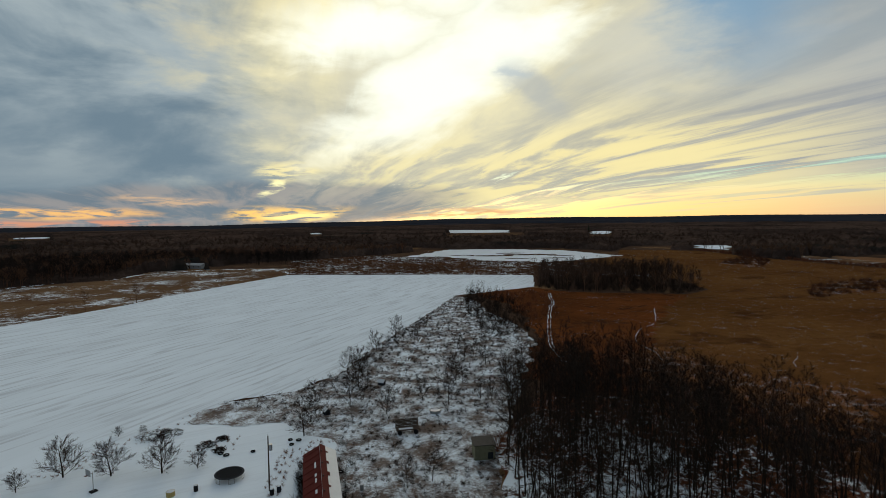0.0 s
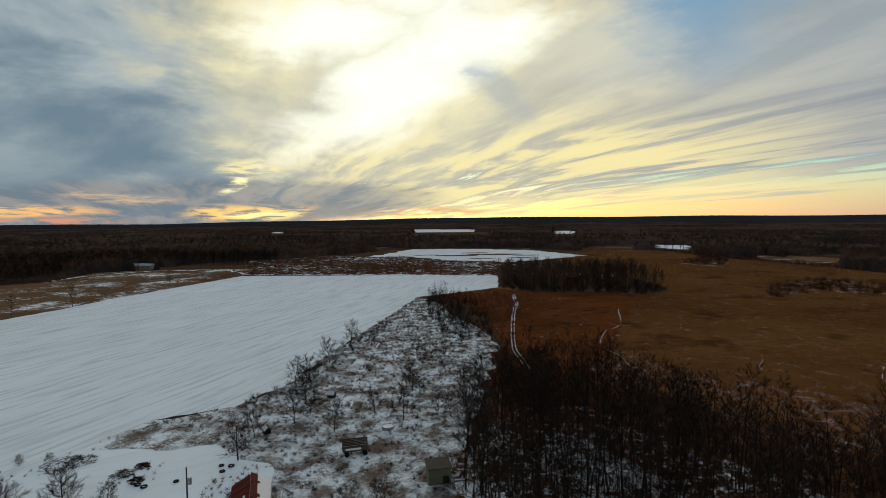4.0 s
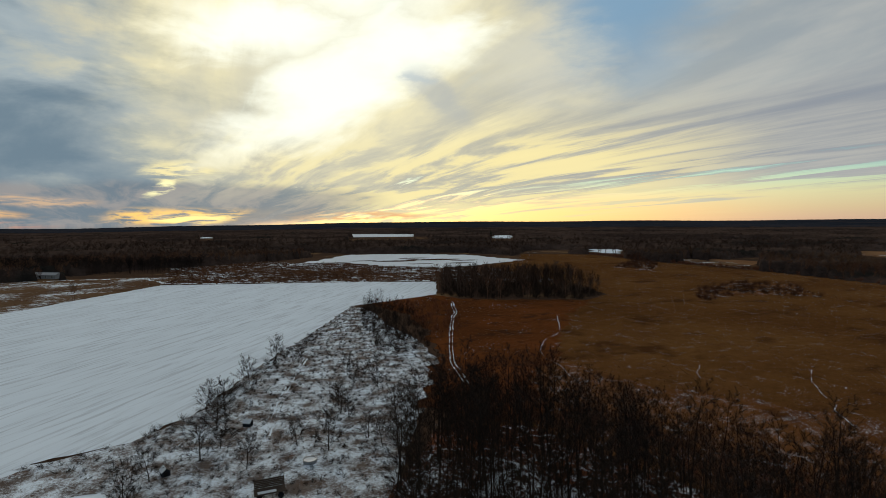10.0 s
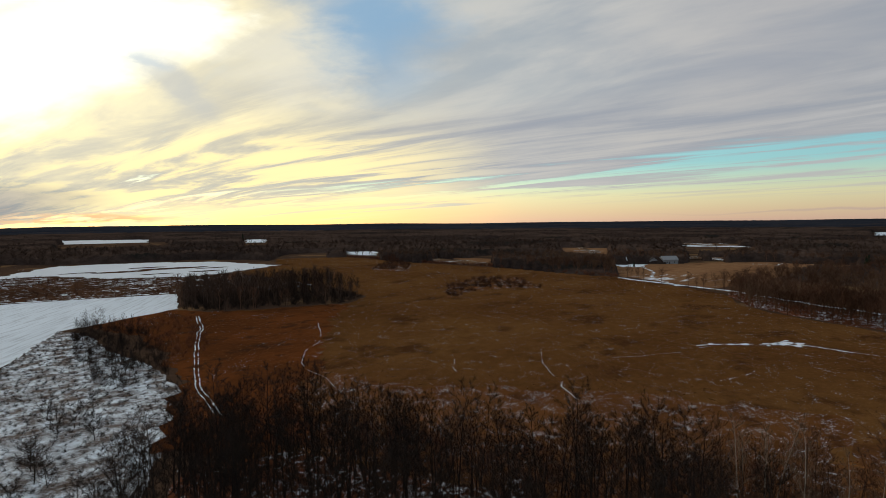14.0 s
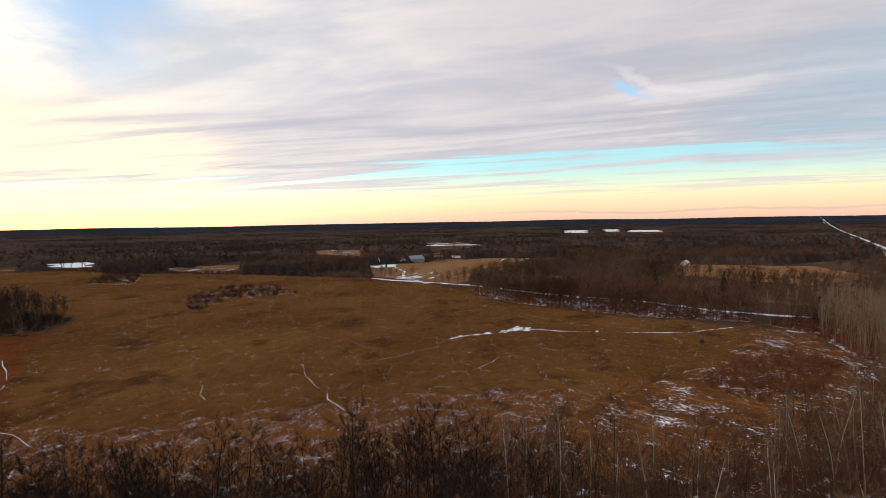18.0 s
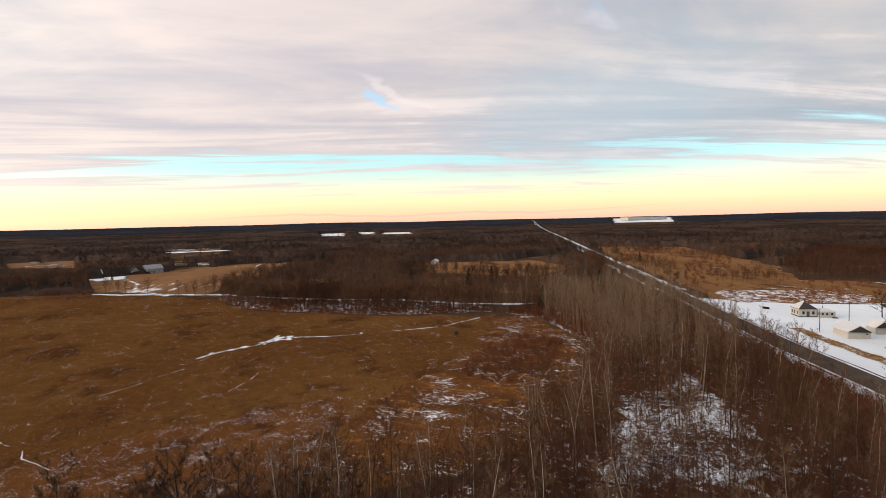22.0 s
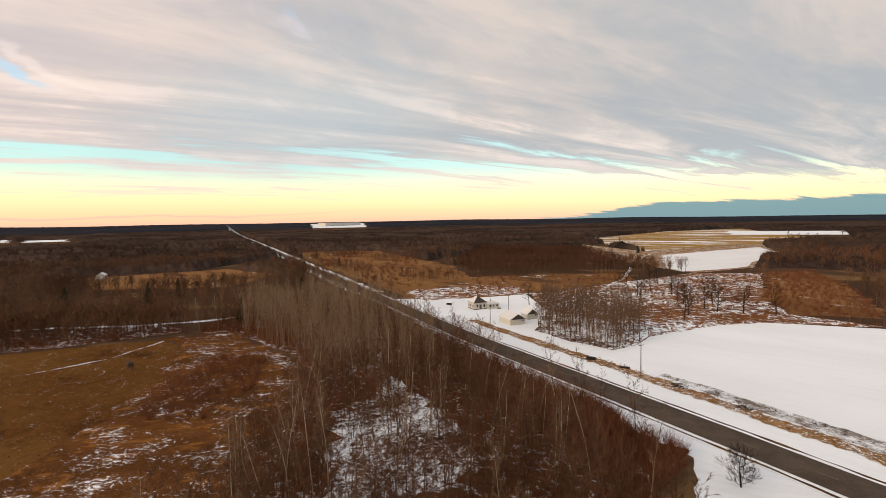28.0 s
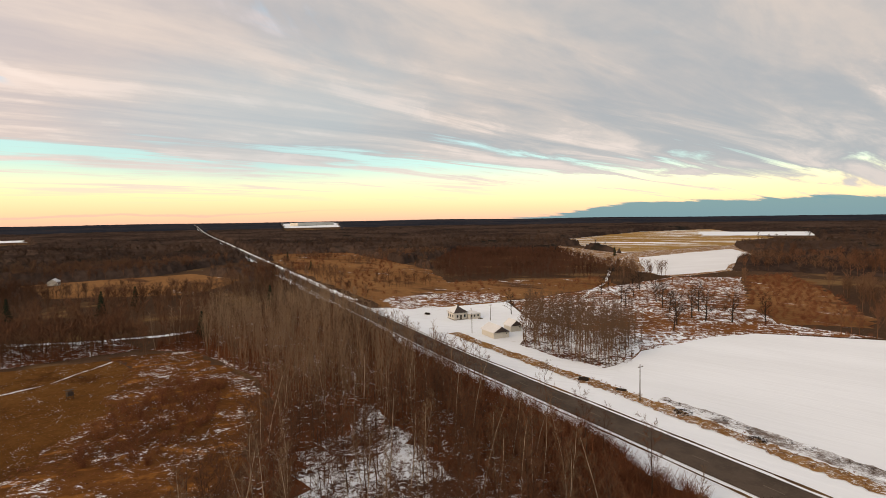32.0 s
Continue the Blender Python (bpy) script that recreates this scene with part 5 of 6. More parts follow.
joined("west_brush", CLUMPS, scatter(WEST, 9.0, 67), M["shrub"], "brown weeds west of the snow field", "grass", 67, 0.3, 0.9, 1.4)
sheet("verge_weeds", [(50, -71), (76.3, -74.2), (102.2, -77.7), (110.2, -79.3), (110.1, -81.8), (98.2, -81.1), (74.2, -78.7), (50, -76)], 0.15, M["scrub"], 1.0, 1.3, "snowy rough weeds beyond the verge", "rough grass")
joined("verge_brush", CLUMPS, scatter([(50, -72), (76.2, -75.2), (102.2, -78.2), (110.2, -79.3), (110.1, -81.3), (98.2, -80.1), (74.2, -77.7), (50, -75)], 1.3, 167, lambda X, Y, r: r < 0.35 + 0.5 * (np.sin(X / 3.0) > 0.2)), M["twig_dark"],
       "dark dead brush beyond the verge", "brush", 167, 0.25, 0.6, 1.5)
joined("verge_tufts", CLUMPS, scatter([(58.4, -67.4), (103.3, -72.2), (138.2, -75.8), (170.2, -78.3), (170.1, -82.3), (138.2, -80.8), (103.2, -78.2), (58.3, -72.4)], 1.5, 68), M["shrub"],
       "dead weeds on the verge", "grass", 68, 0.2, 0.5, 1.2)

SCRUB_TREES = [(-19.9, 153.7, 6.9), (-16.5, 175.9, 7.2), (-9.6, 171.2, 5.4), (-20.7, 124.0, 7.5), (-18.1, 115.2, 5.4), (-20.3, 110.7, 6.3), (-25.4, 134.9, 6.6), (2.2, 133.2, 5.1),
               (5.7, 147.6, 5.7), (8.5, 151.4, 4.8), (11.4, 142.0, 5.4), (2.8, 128.2, 6.0), (0.9, 110.7, 6.9), (4.5, 124.8, 4.5), (8.0, 114.7, 4.5), (10.3, 111.8, 5.1),
               (-4.9, 114.3, 5.1), (14.4, 132.0, 3.9), (16.4, 133.3, 4.2), (-22.3, 137.4, 6.3), (-26.2, 95.5, 6.9), (-26.1, 104.5, 5.4), (-12.0, 106.0, 5.7), (-5.7, 76.0, 4.5),
               (-2.0, 78.0, 4.8), (4.0, 160.0, 4.8), (12.0, 160.0, 4.5)]
ORCHARD = [(-60.2, 80.5, 6.5), (-52.8, 80.8, 6.1), (-45.2, 81.6, 6.4), (-61, 96, 2.0), (-57, 97, 1.8), (-40.2, 83.1, 3.4), (-64, 76, 3.4), (68.8, -42.1, 6.2)]
SMALL = [bare_tree(200 + i, 3.7, 0.07, 0.10, 2.0, 20, 6, 16, 0.55, 0.011, fine=True) for i in range(3)]
ROUND = [bare_tree(210 + i, 3.3, 0.09, 0.06, 2.0, 26, 7, 22, 0.5, 0.008, fine=True) for i in range(2)]
OAK = [bare_tree(220 + i, 10.5, 0.28, 0.22, 5.2, 14, 6, 5, 0.55, 0.026) for i in range(3)]
OAK_AT = [(191.3, -174.7), (156, -159.2), (152.7, -173.6), (160.1, -176.4), (193.3, -201.3), (150.3, -148.2), (135.6, -185.4), (204, -188.6), (225.5, -199.8),
          (213.4, -125), (172.5, -180.3), (166.3, -192.2), (181.4, -188.5), (145.5, -179.9), (211.1, -208), (235.9, -218.4), (203.4, -126.8), (225.6, -233.2)]


def plant(name, pats, spots, bk, tw, label, group, base):
    made = []
    for i, sp in enumerate(spots):
        m = pose(sp[0], sp[1], 0.08, 0, 0, (i * 137) % 360)
        sc = (sp[2] / base) if len(sp) > 2 else 0.8 + 0.35 * ((i * 29) % 10) / 10
        if i < len(pats):
            ob = tree_thing(name, pats[i], bk, tw, label, "tree", group)
            made.append(ob)
            ob.matrix_world = m
        else:
            ob = copy_thing(made[i % len(pats)], m)
        ob.scale = (sc, sc, sc)


plant("scrub_tree", SMALL, SCRUB_TREES, M["bark_dark"], M["twig_dark"], "small leafless hawthorn standing in snowy rough grass", "trees of the rough grass", 4.0)
plant("yard_tree", ROUND, ORCHARD, M["bark_dark"], M["twig_dark"], "small round-crowned bare fruit tree in the snow", "fruit trees of the yard", 4.0)
plant("oak_tree", OAK, OAK_AT, M["bark_dark"], M["twig_dark"], "spreading bare oak on snowy rough grass", "oaks behind the snow field", 9.0)


def conifer(x, y, h, z=0.0):
    t = thing("conifer", pose(x, y, z), "dark evergreen spruce standing among bare trees", "tree", "scattered conifers")
    part("trunk", rod((0, 0, -0.2), (0, 0, h * 0.95), 0.16, 0.03, 6), M["bark_dark"], t)
    rng = random.Random(int(x * 7 + y))
    V, F = [], []
    n = 11
    for i in range(n):
        f = i / n
        zc = h * (0.10 + 0.86 * f)
        w = h * 0.24 * (1 - f) + 0.25
        for k in range(11):
            a = k * 0.571 + i * 0.9 + rng.uniform(-0.2, 0.2)
            ww = w * rng.uniform(0.7, 1.1)
            tube(V, F, [Vector((0, 0, zc)), Vector((math.cos(a) * ww * 0.6, math.sin(a) * ww * 0.6, zc - h * 0.015)),
                        Vector((math.cos(a) * ww, math.sin(a) * ww, zc - h * 0.05))], h * 0.035, h * 0.02, 4)
    p = new("crown", tri_mesh("crown", np.array([tuple(v) for v in V]), np.array(F), M["conifer"]))
    p.parent = t


for c in ((402.3, -437.2, 11), (330, 25, 13), (336, 60, 12), (350, 10, 12), (298.9, -44, 13), (520, 160, 13), (532, 150, 12), (545, 165, 13), (470, 330, 9), (490, 338, 9), (500, 322, 8),
          (478.1, -96.8, 10), (466.1, -94.7, 10), (472.1, -95.8, 8), (460.1, -92.6, 7), (484.4, -131.5, 9), (388, 1400, 22), (244.8, -4.3, 12), (420, 300, 6), (598.4, -106.8, 11), (607.1, -149.5, 11)):
    conifer(*c)


# ---------------------------------------------------------------- materials of buildings and gear
M["white_paint"] = plain("white_painted_boards", (0.54, 0.52, 0.46), 0.6, 0.2, 1.2)
M["dark_shingle"] = plain("dark_shingles", (0.060, 0.048, 0.045), 0.9, 0.4, 2.0)
M["roof_snow"] = plain("roof_snow", (0.60, 0.62, 0.65), 0.6, 0.12, 0.8)
M["red_metal"] = plain("red_painted_roof_metal", (0.085, 0.013, 0.011), 0.85, 0.35, 0.8, spec=0.06)
M["grey_board"] = plain("weathered_grey_boards", (0.11, 0.097, 0.085), 0.95, 0.4, 2.0, spec=0.05)
M["olive_board"] = plain("tan_olive_painted_boards", (0.20, 0.19, 0.12), 0.8, 0.35, 1.5)
M["pole_wood"] = plain("tarred_pole_wood", (0.075, 0.056, 0.044), 0.95, 0.3, 3.0, spec=0.04)
M["steel"] = plain("galvanised_steel", (0.34, 0.35, 0.36), 0.45, 0.25, 2.0, 0.7)
M["black_rubber"] = plain("black_rubber", (0.018, 0.018, 0.02), 0.95, 0.2, 2.0, spec=0.05)
M["black_mesh"] = plain("black_trampoline_mesh", (0.016, 0.017, 0.019), 1.0, 0.2, 2.0, spec=0.02)
M["glass"] = plain("dark_window_glass", (0.02, 0.024, 0.03), 0.1, 0.1, 1.0)
M["blue_tarp"] = plain("faded_dark_tarp", (0.030, 0.034, 0.042), 0.95, 0.3, 1.0, spec=0.05)
M["yellow_plastic"] = plain("faded_yellow_plastic", (0.42, 0.33, 0.12), 0.6, 0.2, 2.0)
M["grey_siding"] = plain("grey_siding", (0.30, 0.30, 0.31), 0.7, 0.2, 1.0)


def gable(length, width, wall, rise, over=0.3, thick=0.12, side=0):
    """One slope of a gable roof that runs along y: side -1 west, +1 east."""
    bm = bmesh.new()
    hw = width / 2 + over
    drop = rise * over / (width / 2)
    pts = [(0, wall + rise), (side * hw, wall - drop), (side * hw, wall - drop + thick), (0, wall + rise + thick)]
    ring = []
    for y in (-length / 2 - over, length / 2 + over):
        ring.append([bm.verts.new((px, y, pz)) for px, pz in pts])
    a, b = ring
    bm.faces.new(a)
    bm.faces.new(b[::-1])
    for k in range(4):
        bm.faces.new((a[k], a[(k + 1) % 4], b[(k + 1) % 4], b[k]))
    bmesh.ops.recalc_face_normals(bm, faces=bm.faces)
    return bm


def body_gable(length, width, wall, rise):
    bm = bmesh.new()
    pr = [(-width / 2, 0), (width / 2, 0), (width / 2, wall), (0, wall + rise), (-width / 2, wall)]
    a = [bm.verts.new((x, -length / 2, z)) for x, z in pr]
    b = [bm.verts.new((x, length / 2, z)) for x, z in pr]
    bm.faces.new(a)
    bm.faces.new(b[::-1])
    for k in range(5):
        bm.faces.new((a[k], b[k], b[(k + 1) % 5], a[(k + 1) % 5]))
    bmesh.ops.recalc_face_normals(bm, faces=bm.faces)
    return bm


def window(parent, x, y, z, w, h, face):
    """A window in a wall; face: the axis ('x' or 'y') that the wall looks along, with its sign."""
    sgn = -1 if face[0] == "-" else 1
    if face[-1] == "x":
        f = part("window", box(0.10, w, h, (x + sgn * 0.04, y, z)), M["white_paint"], parent, "white window frame")
        part("pane", box(0.06, w - 0.24, h - 0.24, (x + sgn * 0.09, y, z + 0.12)), M["glass"], f, "dark pane")
    else:
        f = part("window", box(w, 0.10, h, (x, y + sgn * 0.04, z)), M["white_paint"], parent, "white window frame")
        part("pane", box(w - 0.24, 0.06, h - 0.24, (x, y + sgn * 0.09, z + 0.12)), M["glass"], f, "dark pane")


def farmhouse():
    t = thing("farmhouse", pose(220.3, -100.6, 0.06, 0, 0, -9), "white farmhouse with a dark hipped roof in a snowy yard", "house")
    part("wall", box(6.6, 6.0, 3.0, (0, 0, 0)), M["white_paint"], t)

    def hip(hx, hy, z0, z1, rx):
        bm = bmesh.new()
        c = [bm.verts.new(p) for p in ((-hx, -hy, z0), (hx, -hy, z0), (hx, hy, z0), (-hx, hy, z0), (-rx, 0, z1), (rx, 0, z1))]
        for f in ((0, 1, 5, 4), (1, 2, 5), (2, 3, 4, 5), (3, 0, 4), (3, 2, 1, 0)):
            bm.faces.new([c[i] for i in f])
        return bm

    roof = part("roof", hip(3.7, 3.4, 3.0, 5.6, 0.5), M["dark_shingle"], t, "dark hipped roof")
    bm = bmesh.new()
    c = [bm.verts.new(p) for p in ((-3.6, 3.36, 3.12), (3.5, 3.36, 3.12), (0.5, 0.12, 5.58), (-0.5, 0.12, 5.58))]
    bm.faces.new(c)
    r = bmesh.ops.extrude_face_region(bm, geom=list(bm.faces))
    for v in r["geom"]:
        if isinstance(v, bmesh.types.BMVert):
            v.co.z += 0.14
    part("snow_cover", bm, M["roof_snow"], roof, "snow left on the roof")
    part("chimney", box(0.6, 0.6, 1.3, (0.4, -0.5, 4.9), 0.03), M["grey_board"], roof, "brick chimney")
    for y in (-1.8, 1.6):
        window(t, -3.3, y, 0.9, 1.0, 1.4, "-x")
    for x in (-2.0, 0.2, 2.1):
        window(t, x, 3.0, 0.9, 1.0, 1.4, "y")
    part("door", box(0.12, 1.0, 2.05, (-3.33, 0.0, 0.1)), M["grey_board"], t, "grey entrance door")
    part("foundation", box(6.72, 6.12, 0.35, (0, 0, -0.05)), M["grey_board"], t)
    w = thing("house_wing", pose(217.3, -106.3, 0.06, 0, 0, -9), "low white wing of the farmhouse with a snowy roof", "house")
    part("wall", box(4.8, 5.4, 2.3, (0, 0, 0)), M["white_paint"], w)
    part("roof", hip(2.7, 3.0, 2.3, 3.4, 0.8), M["roof_snow"], w, "snow-covered roof")
    part("vent_pipe", rod((0.2, 0.4, 3.0), (0.2, 0.4, 4.2), 0.14), M["dark_shingle"], w, "dark flue")
    for y in (-1.5, 0.2, 1.7):
        window(w, -2.4, y, 0.9, 0.9, 1.1, "-x")
    part("step", box(1.4, 1.6, 0.3, (-3.1, -2.2, 0.0), 0.02), M["grey_board"], w)


def garage(x, y, turn, length, width, wall, rise, label):
    t = thing("garage", pose(x, y, 0.06, 0, 0, turn), label, "garage", "outbuildings of the farmhouse")
    part("wall", body_gable(length, width, wall, rise), M["white_paint"], t)
    part("roof", gable(length, width, wall, rise, 0.35, 0.22, -1), M["roof_snow"], t, "snow-covered roof slope")
    part("roof", gable(length, width, wall, rise, 0.35, 0.22, 1), M["roof_snow"], t, "snow-covered roof slope")
    bm = bmesh.new()
    hw = width / 2 + 0.3
    v = [bm.verts.new(p) for p in ((-hw, -length / 2 - 0.02, wall - 0.1), (hw, -length / 2 - 0.02, wall - 0.1), (0, -length / 2 - 0.02, wall + rise - 0.02),
                                   (-hw, -length / 2 - 0.34, wall - 0.1), (hw, -length / 2 - 0.34, wall - 0.1), (0, -length / 2 - 0.34, wall + rise - 0.02))]
    for f in ((0, 2, 1), (3, 4, 5), (0, 1, 4, 3), (1, 2, 5, 4), (2, 0, 3, 5)):
        bm.faces.new([v[i] for i in f])
    part("gable_board", bm, M["dark_shingle"], t, "dark shingled gable end")
    part("garage_door", box(width * 0.5, 0.1, wall * 0.8, (-width * 0.1, -length / 2 - 0.05, 0)), M["white_paint"], t)
    window(t, width / 2, 0.0, 1.0, 0.7, 0.7, "x")
    window(t, width * 0.33, -length / 2, 1.2, 0.7, 0.7, "-y")


farmhouse()
garage(185, -92.3, -100, 9.0, 6.2, 2.2, 1.8, "long white garage with a dark gable and snowy roof")
garage(188.3, -103.6, -100, 5.0, 4.6, 2.2, 1.8, "small white outbuilding with a dark gable and snowy roof")


def utility_pole(x, y, h, turn, gear, label):
    t = thing("utility_pole", pose(x, y, 0.0, 0, 0, turn), label, "utility pole", "utility poles")
    part("pole", rod((0, 0, -0.3), (0, 0, h), 0.13, 0.085, 10), M["pole_wood"], t)
    if gear:
        part("transformer", rod((0.34, 0, h - 2.2), (0.34, 0, h - 1.3), 0.24, 0.24, 12), M["steel"], t, "grey transformer can")
        part("bracket", box(0.4, 0.08, 0.08, (0.18, 0, h - 1.8)), M["steel"], t)
    else:
        part("crossarm", box(1.6, 0.10, 0.12, (0, 0.12, h - 0.6)), M["pole_wood"], t)
        for k in (-0.7, 0.7):
            part("insulator", rod((k, 0.12, h - 0.48), (k, 0.12, h - 0.28), 0.05, 0.03, 8), M["steel"], t)
    part("insulator", rod((0, 0, h), (0, 0, h + 0.22), 0.05, 0.03, 8), M["steel"], t)


utility_pole(-26.1, 75.7, 8.4, 20, True, "tall wooden utility pole with a transformer in the yard")
utility_pole(112.1, -74.8, 8.6, 84, False, "wooden utility pole beside the snow field")
utility_pole(193.1, -87.9, 7.6, 84, True, "wooden utility pole beside the farmhouse drive")
utility_pole(208.2, -108.9, 7.0, 84, False, "wooden utility pole in the farmhouse yard")


# ---------------------------------------------------------------- the farmyard under the camera
def red_barn():
    ux, uy = 0.255, -0.967
    ln = 24.0
    cx, cy = -20.4 + ux * ln / 2, 83.2 + uy * ln / 2
    t = thing("long_shed", pose(cx, cy, 0.06, 0, 0, 14.8), "long low farm shed with a red metal roof, half under snow", "shed")
    part("wall", body_gable(ln, 4.7, 2.2, 1.25), M["grey_board"], t)
    red = part("roof", gable(ln, 4.7, 2.2, 1.25, 0.25, 0.06, -1), M["red_metal"], t, "bare red metal roof slope")
    part("roof", gable(ln, 4.7, 2.2, 1.25, 0.25, 0.26, 1), M["roof_snow"], t, "snow-covered roof slope")
    bm = box(1.0, ln + 0.5, 0.05)
    bm.transform(Matrix.Translation((0.46, 0, 3.475)) @ Euler((0, radians(28), 0)).to_matrix().to_4x4())
    part("ridge_cap", bm, M["red_metal"], t, "broad red ridge cap clear of snow")
    for k in range(6):
        bm = box(0.5, 0.5 + 0.3 * (k % 3), 0.06, (0, 0, 0), 0.02)
        bm.transform(Matrix.Translation((1.0, ln / 2 - 2.0 - k * 3.7, 3.21)) @ Euler((0, radians(28), 0)).to_matrix().to_4x4())
        part("bare_patch", bm, M["red_metal"], t, "patch of red roof showing through snow")
    for k in range(12):
        y = ln / 2 - 1 - k * 2.0
        part("rib", rod((-0.05, y, 3.53), (-2.55, y, 2.17), 0.025, 0.025, 4), M["red_metal"], red)
    for y, w in ((ln / 2 - 6.0, 1.9), (ln / 2 - 9.2, 0.9), (ln / 2 - 10.8, 1.2), (ln / 2 - 14, 1.0)):
        bm = box(0.30, w, 0.10, (0, 0, 0), 0.04)
        bm.transform(Matrix.Translation((-0.75, y, 3.06)) @ Euler((0, radians(-28), 0)).to_matrix().to_4x4())
        part("snow_patch", bm, M["roof_snow"], red, "strip of snow left on the red roof")
    for k in range(4):
        y = ln / 2 - 2.5 - k * 4.2
        part("vent_pipe", rod((0.25, y, 3.3), (0.25, y, 3.85), 0.10, 0.10, 8), M["dark_shingle"], t, "dark roof vent")


red_barn()


def trampoline(x, y):
    t = thing("trampoline", pose(x, y, 0.06), "round black trampoline standing in the snow", "trampoline")
    r = 2.2
    bm = bmesh.new()
    bmesh.ops.create_cone(bm, cap_ends=True, segments=40, radius1=r - 0.28, radius2=r - 0.28, depth=0.03, matrix=Matrix.Translation((0, 0, 0.88)))
    part("mat", bm, M["black_mesh"], t)
    bm = bmesh.new()
    n = 40
    inn, outr = [], []
    for k in range(n):
        a = 2 * math.pi * k / n
        inn.append([bm.verts.new(((r - 0.30) * math.cos(a), (r - 0.30) * math.sin(a), z)) for z in (0.90, 0.94)])
        outr.append([bm.verts.new((r * math.cos(a), r * math.sin(a), z)) for z in (0.86, 0.92)])
    for k in range(n):
        j = (k + 1) % n
        bm.faces.new((inn[k][1], outr[k][1], outr[j][1], inn[j][1]))
        bm.faces.new((inn[k][0], inn[j][0], outr[j][0], outr[k][0]))
        bm.faces.new((outr[k][0], outr[j][0], outr[j][1], outr[k][1]))
    part("edge_pad", bm, M["blue_tarp"], t, "faded dark edge pad")
    for k in range(6):
        a = 2 * math.pi * k / 6
        p, q = (r * 0.97 * math.cos(a - 0.2), r * 0.97 * math.sin(a - 0.2)), (r * 0.97 * math.cos(a + 0.2), r * 0.97 * math.sin(a + 0.2))
        bm = rod((*p, 0.0), (*p, 0.88), 0.03)
        rod((*q, 0.0), (*q, 0.88), 0.03, bm=bm)
        rod((*p, 0.03), (*q, 0.03), 0.03, bm=bm)
        part("leg", bm, M["steel"], t)


trampoline(-33.6, 79.6)


def box_shed(x, y):
    t = thing("garden_shed", pose(x, y, 0.08, 0, 0, 8), "small tan-olive wooden shed at the wood's edge", "shed")
    part("wall", box(3.4, 2.6, 2.6), M["olive_board"], t)
    bm = box(3.8, 3.0, 0.14, (0, 0, 0), 0.02)
    bm.transform(Matrix.Translation((0, 0, 2.62)) @ Euler((radians(7), 0, 0)).to_matrix().to_4x4())
    part("roof", bm, M["grey_board"], t, "pale lean-to roof")
    part("opening", box(0.9, 0.08, 1.1, (0.95, -1.32, 0.15)), M["glass"], t, "dark door opening")
    for k in range(9):
        part("batten", box(0.06, 0.04, 2.5, (-1.6 + k * 0.28 if k < 8 else 1.62, -1.315, 0.05)), M["olive_board"], t)


box_shed(6.4, 86.2)


def old_wagon(x, y):
    t = thing("hay_wagon", pose(x, y, 0.08, 0, 0, 12), "derelict grey hay wagon sunk in snowy weeds", "wagon")
    part("bed", box(4.4, 2.0, 0.14, (0, 0, 0.95), 0.02), M["pole_wood"], t)
    for k in range(5):
        part("plank", box(4.3, 0.10, 0.20, (0, 0.98, 1.15 + k * 0.26)), M["pole_wood"], t)
    for xx in (-2.1, -0.7, 0.7, 2.1):
        part("stake", box(0.09, 0.09, 1.5, (xx, 1.05, 1.0)), M["pole_wood"], t)
    for xx in (-1.5, 1.5):
        for yy in (-0.8, 0.8):
            part("wheel", rod((xx, yy - 0.09, 0.42), (xx, yy + 0.09, 0.42), 0.42, 0.42, 16), M["black_rubber"], t)
    part("snow_cover", box(2.6, 0.7, 0.07, (-0.4, -0.5, 1.09), 0.03), M["roof_snow"], t, "snow on the wagon bed")


old_wagon(-7.0, 96.2)


def stock_tank(x, y):
    t = thing("stock_tank", pose(x, y, 0.08), "round galvanised stock tank filled with snow", "tank")
    bm = bmesh.new()
    n = 28
    rings = []
    for r, z in ((1.10, 0.0), (1.14, 0.62), (1.04, 0.62), (1.02, 0.45)):
        rings.append([bm.verts.new((r * math.cos(6.2832 * k / n), r * math.sin(6.2832 * k / n), z)) for k in range(n)])
    for a, b in zip(rings, rings[1:]):
        for k in range(n):
            bm.faces.new((a[k], a[(k + 1) % n], b[(k + 1) % n], b[k]))
    part("wall", bm, M["steel"], t)
    part("snow_fill", rod((0, 0, 0.1), (0, 0, 0.52), 1.02, 1.0, 28), M["roof_snow"], t, "snow filling the tank")


stock_tank(-2.0, 106.6)


def doghouse(x, y, turn, label):
    t = thing("doghouse", pose(x, y, 0.08, 0, 0, turn), label, "doghouse", "small huts in the weeds")
    part("wall", body_gable(1.5, 1.2, 0.8, 0.5), M["blue_tarp"], t)
    part("roof", gable(1.5, 1.2, 0.8, 0.5, 0.12, 0.07, -1), M["roof_snow"], t, "snowy roof slope")
    part("roof", gable(1.5, 1.2, 0.8, 0.5, 0.12, 0.05, 1), M["dark_shingle"], t, "dark roof slope")
    part("opening", box(0.6, 0.06, 0.7, (0, -0.76, 0.05)), M["black_rubber"], t)


doghouse(-24.4, 106.4, 30, "small dark doghouse with a snowy roof")
doghouse(-15.2, 125.2, 70, "small dark hut tipped in the weeds")


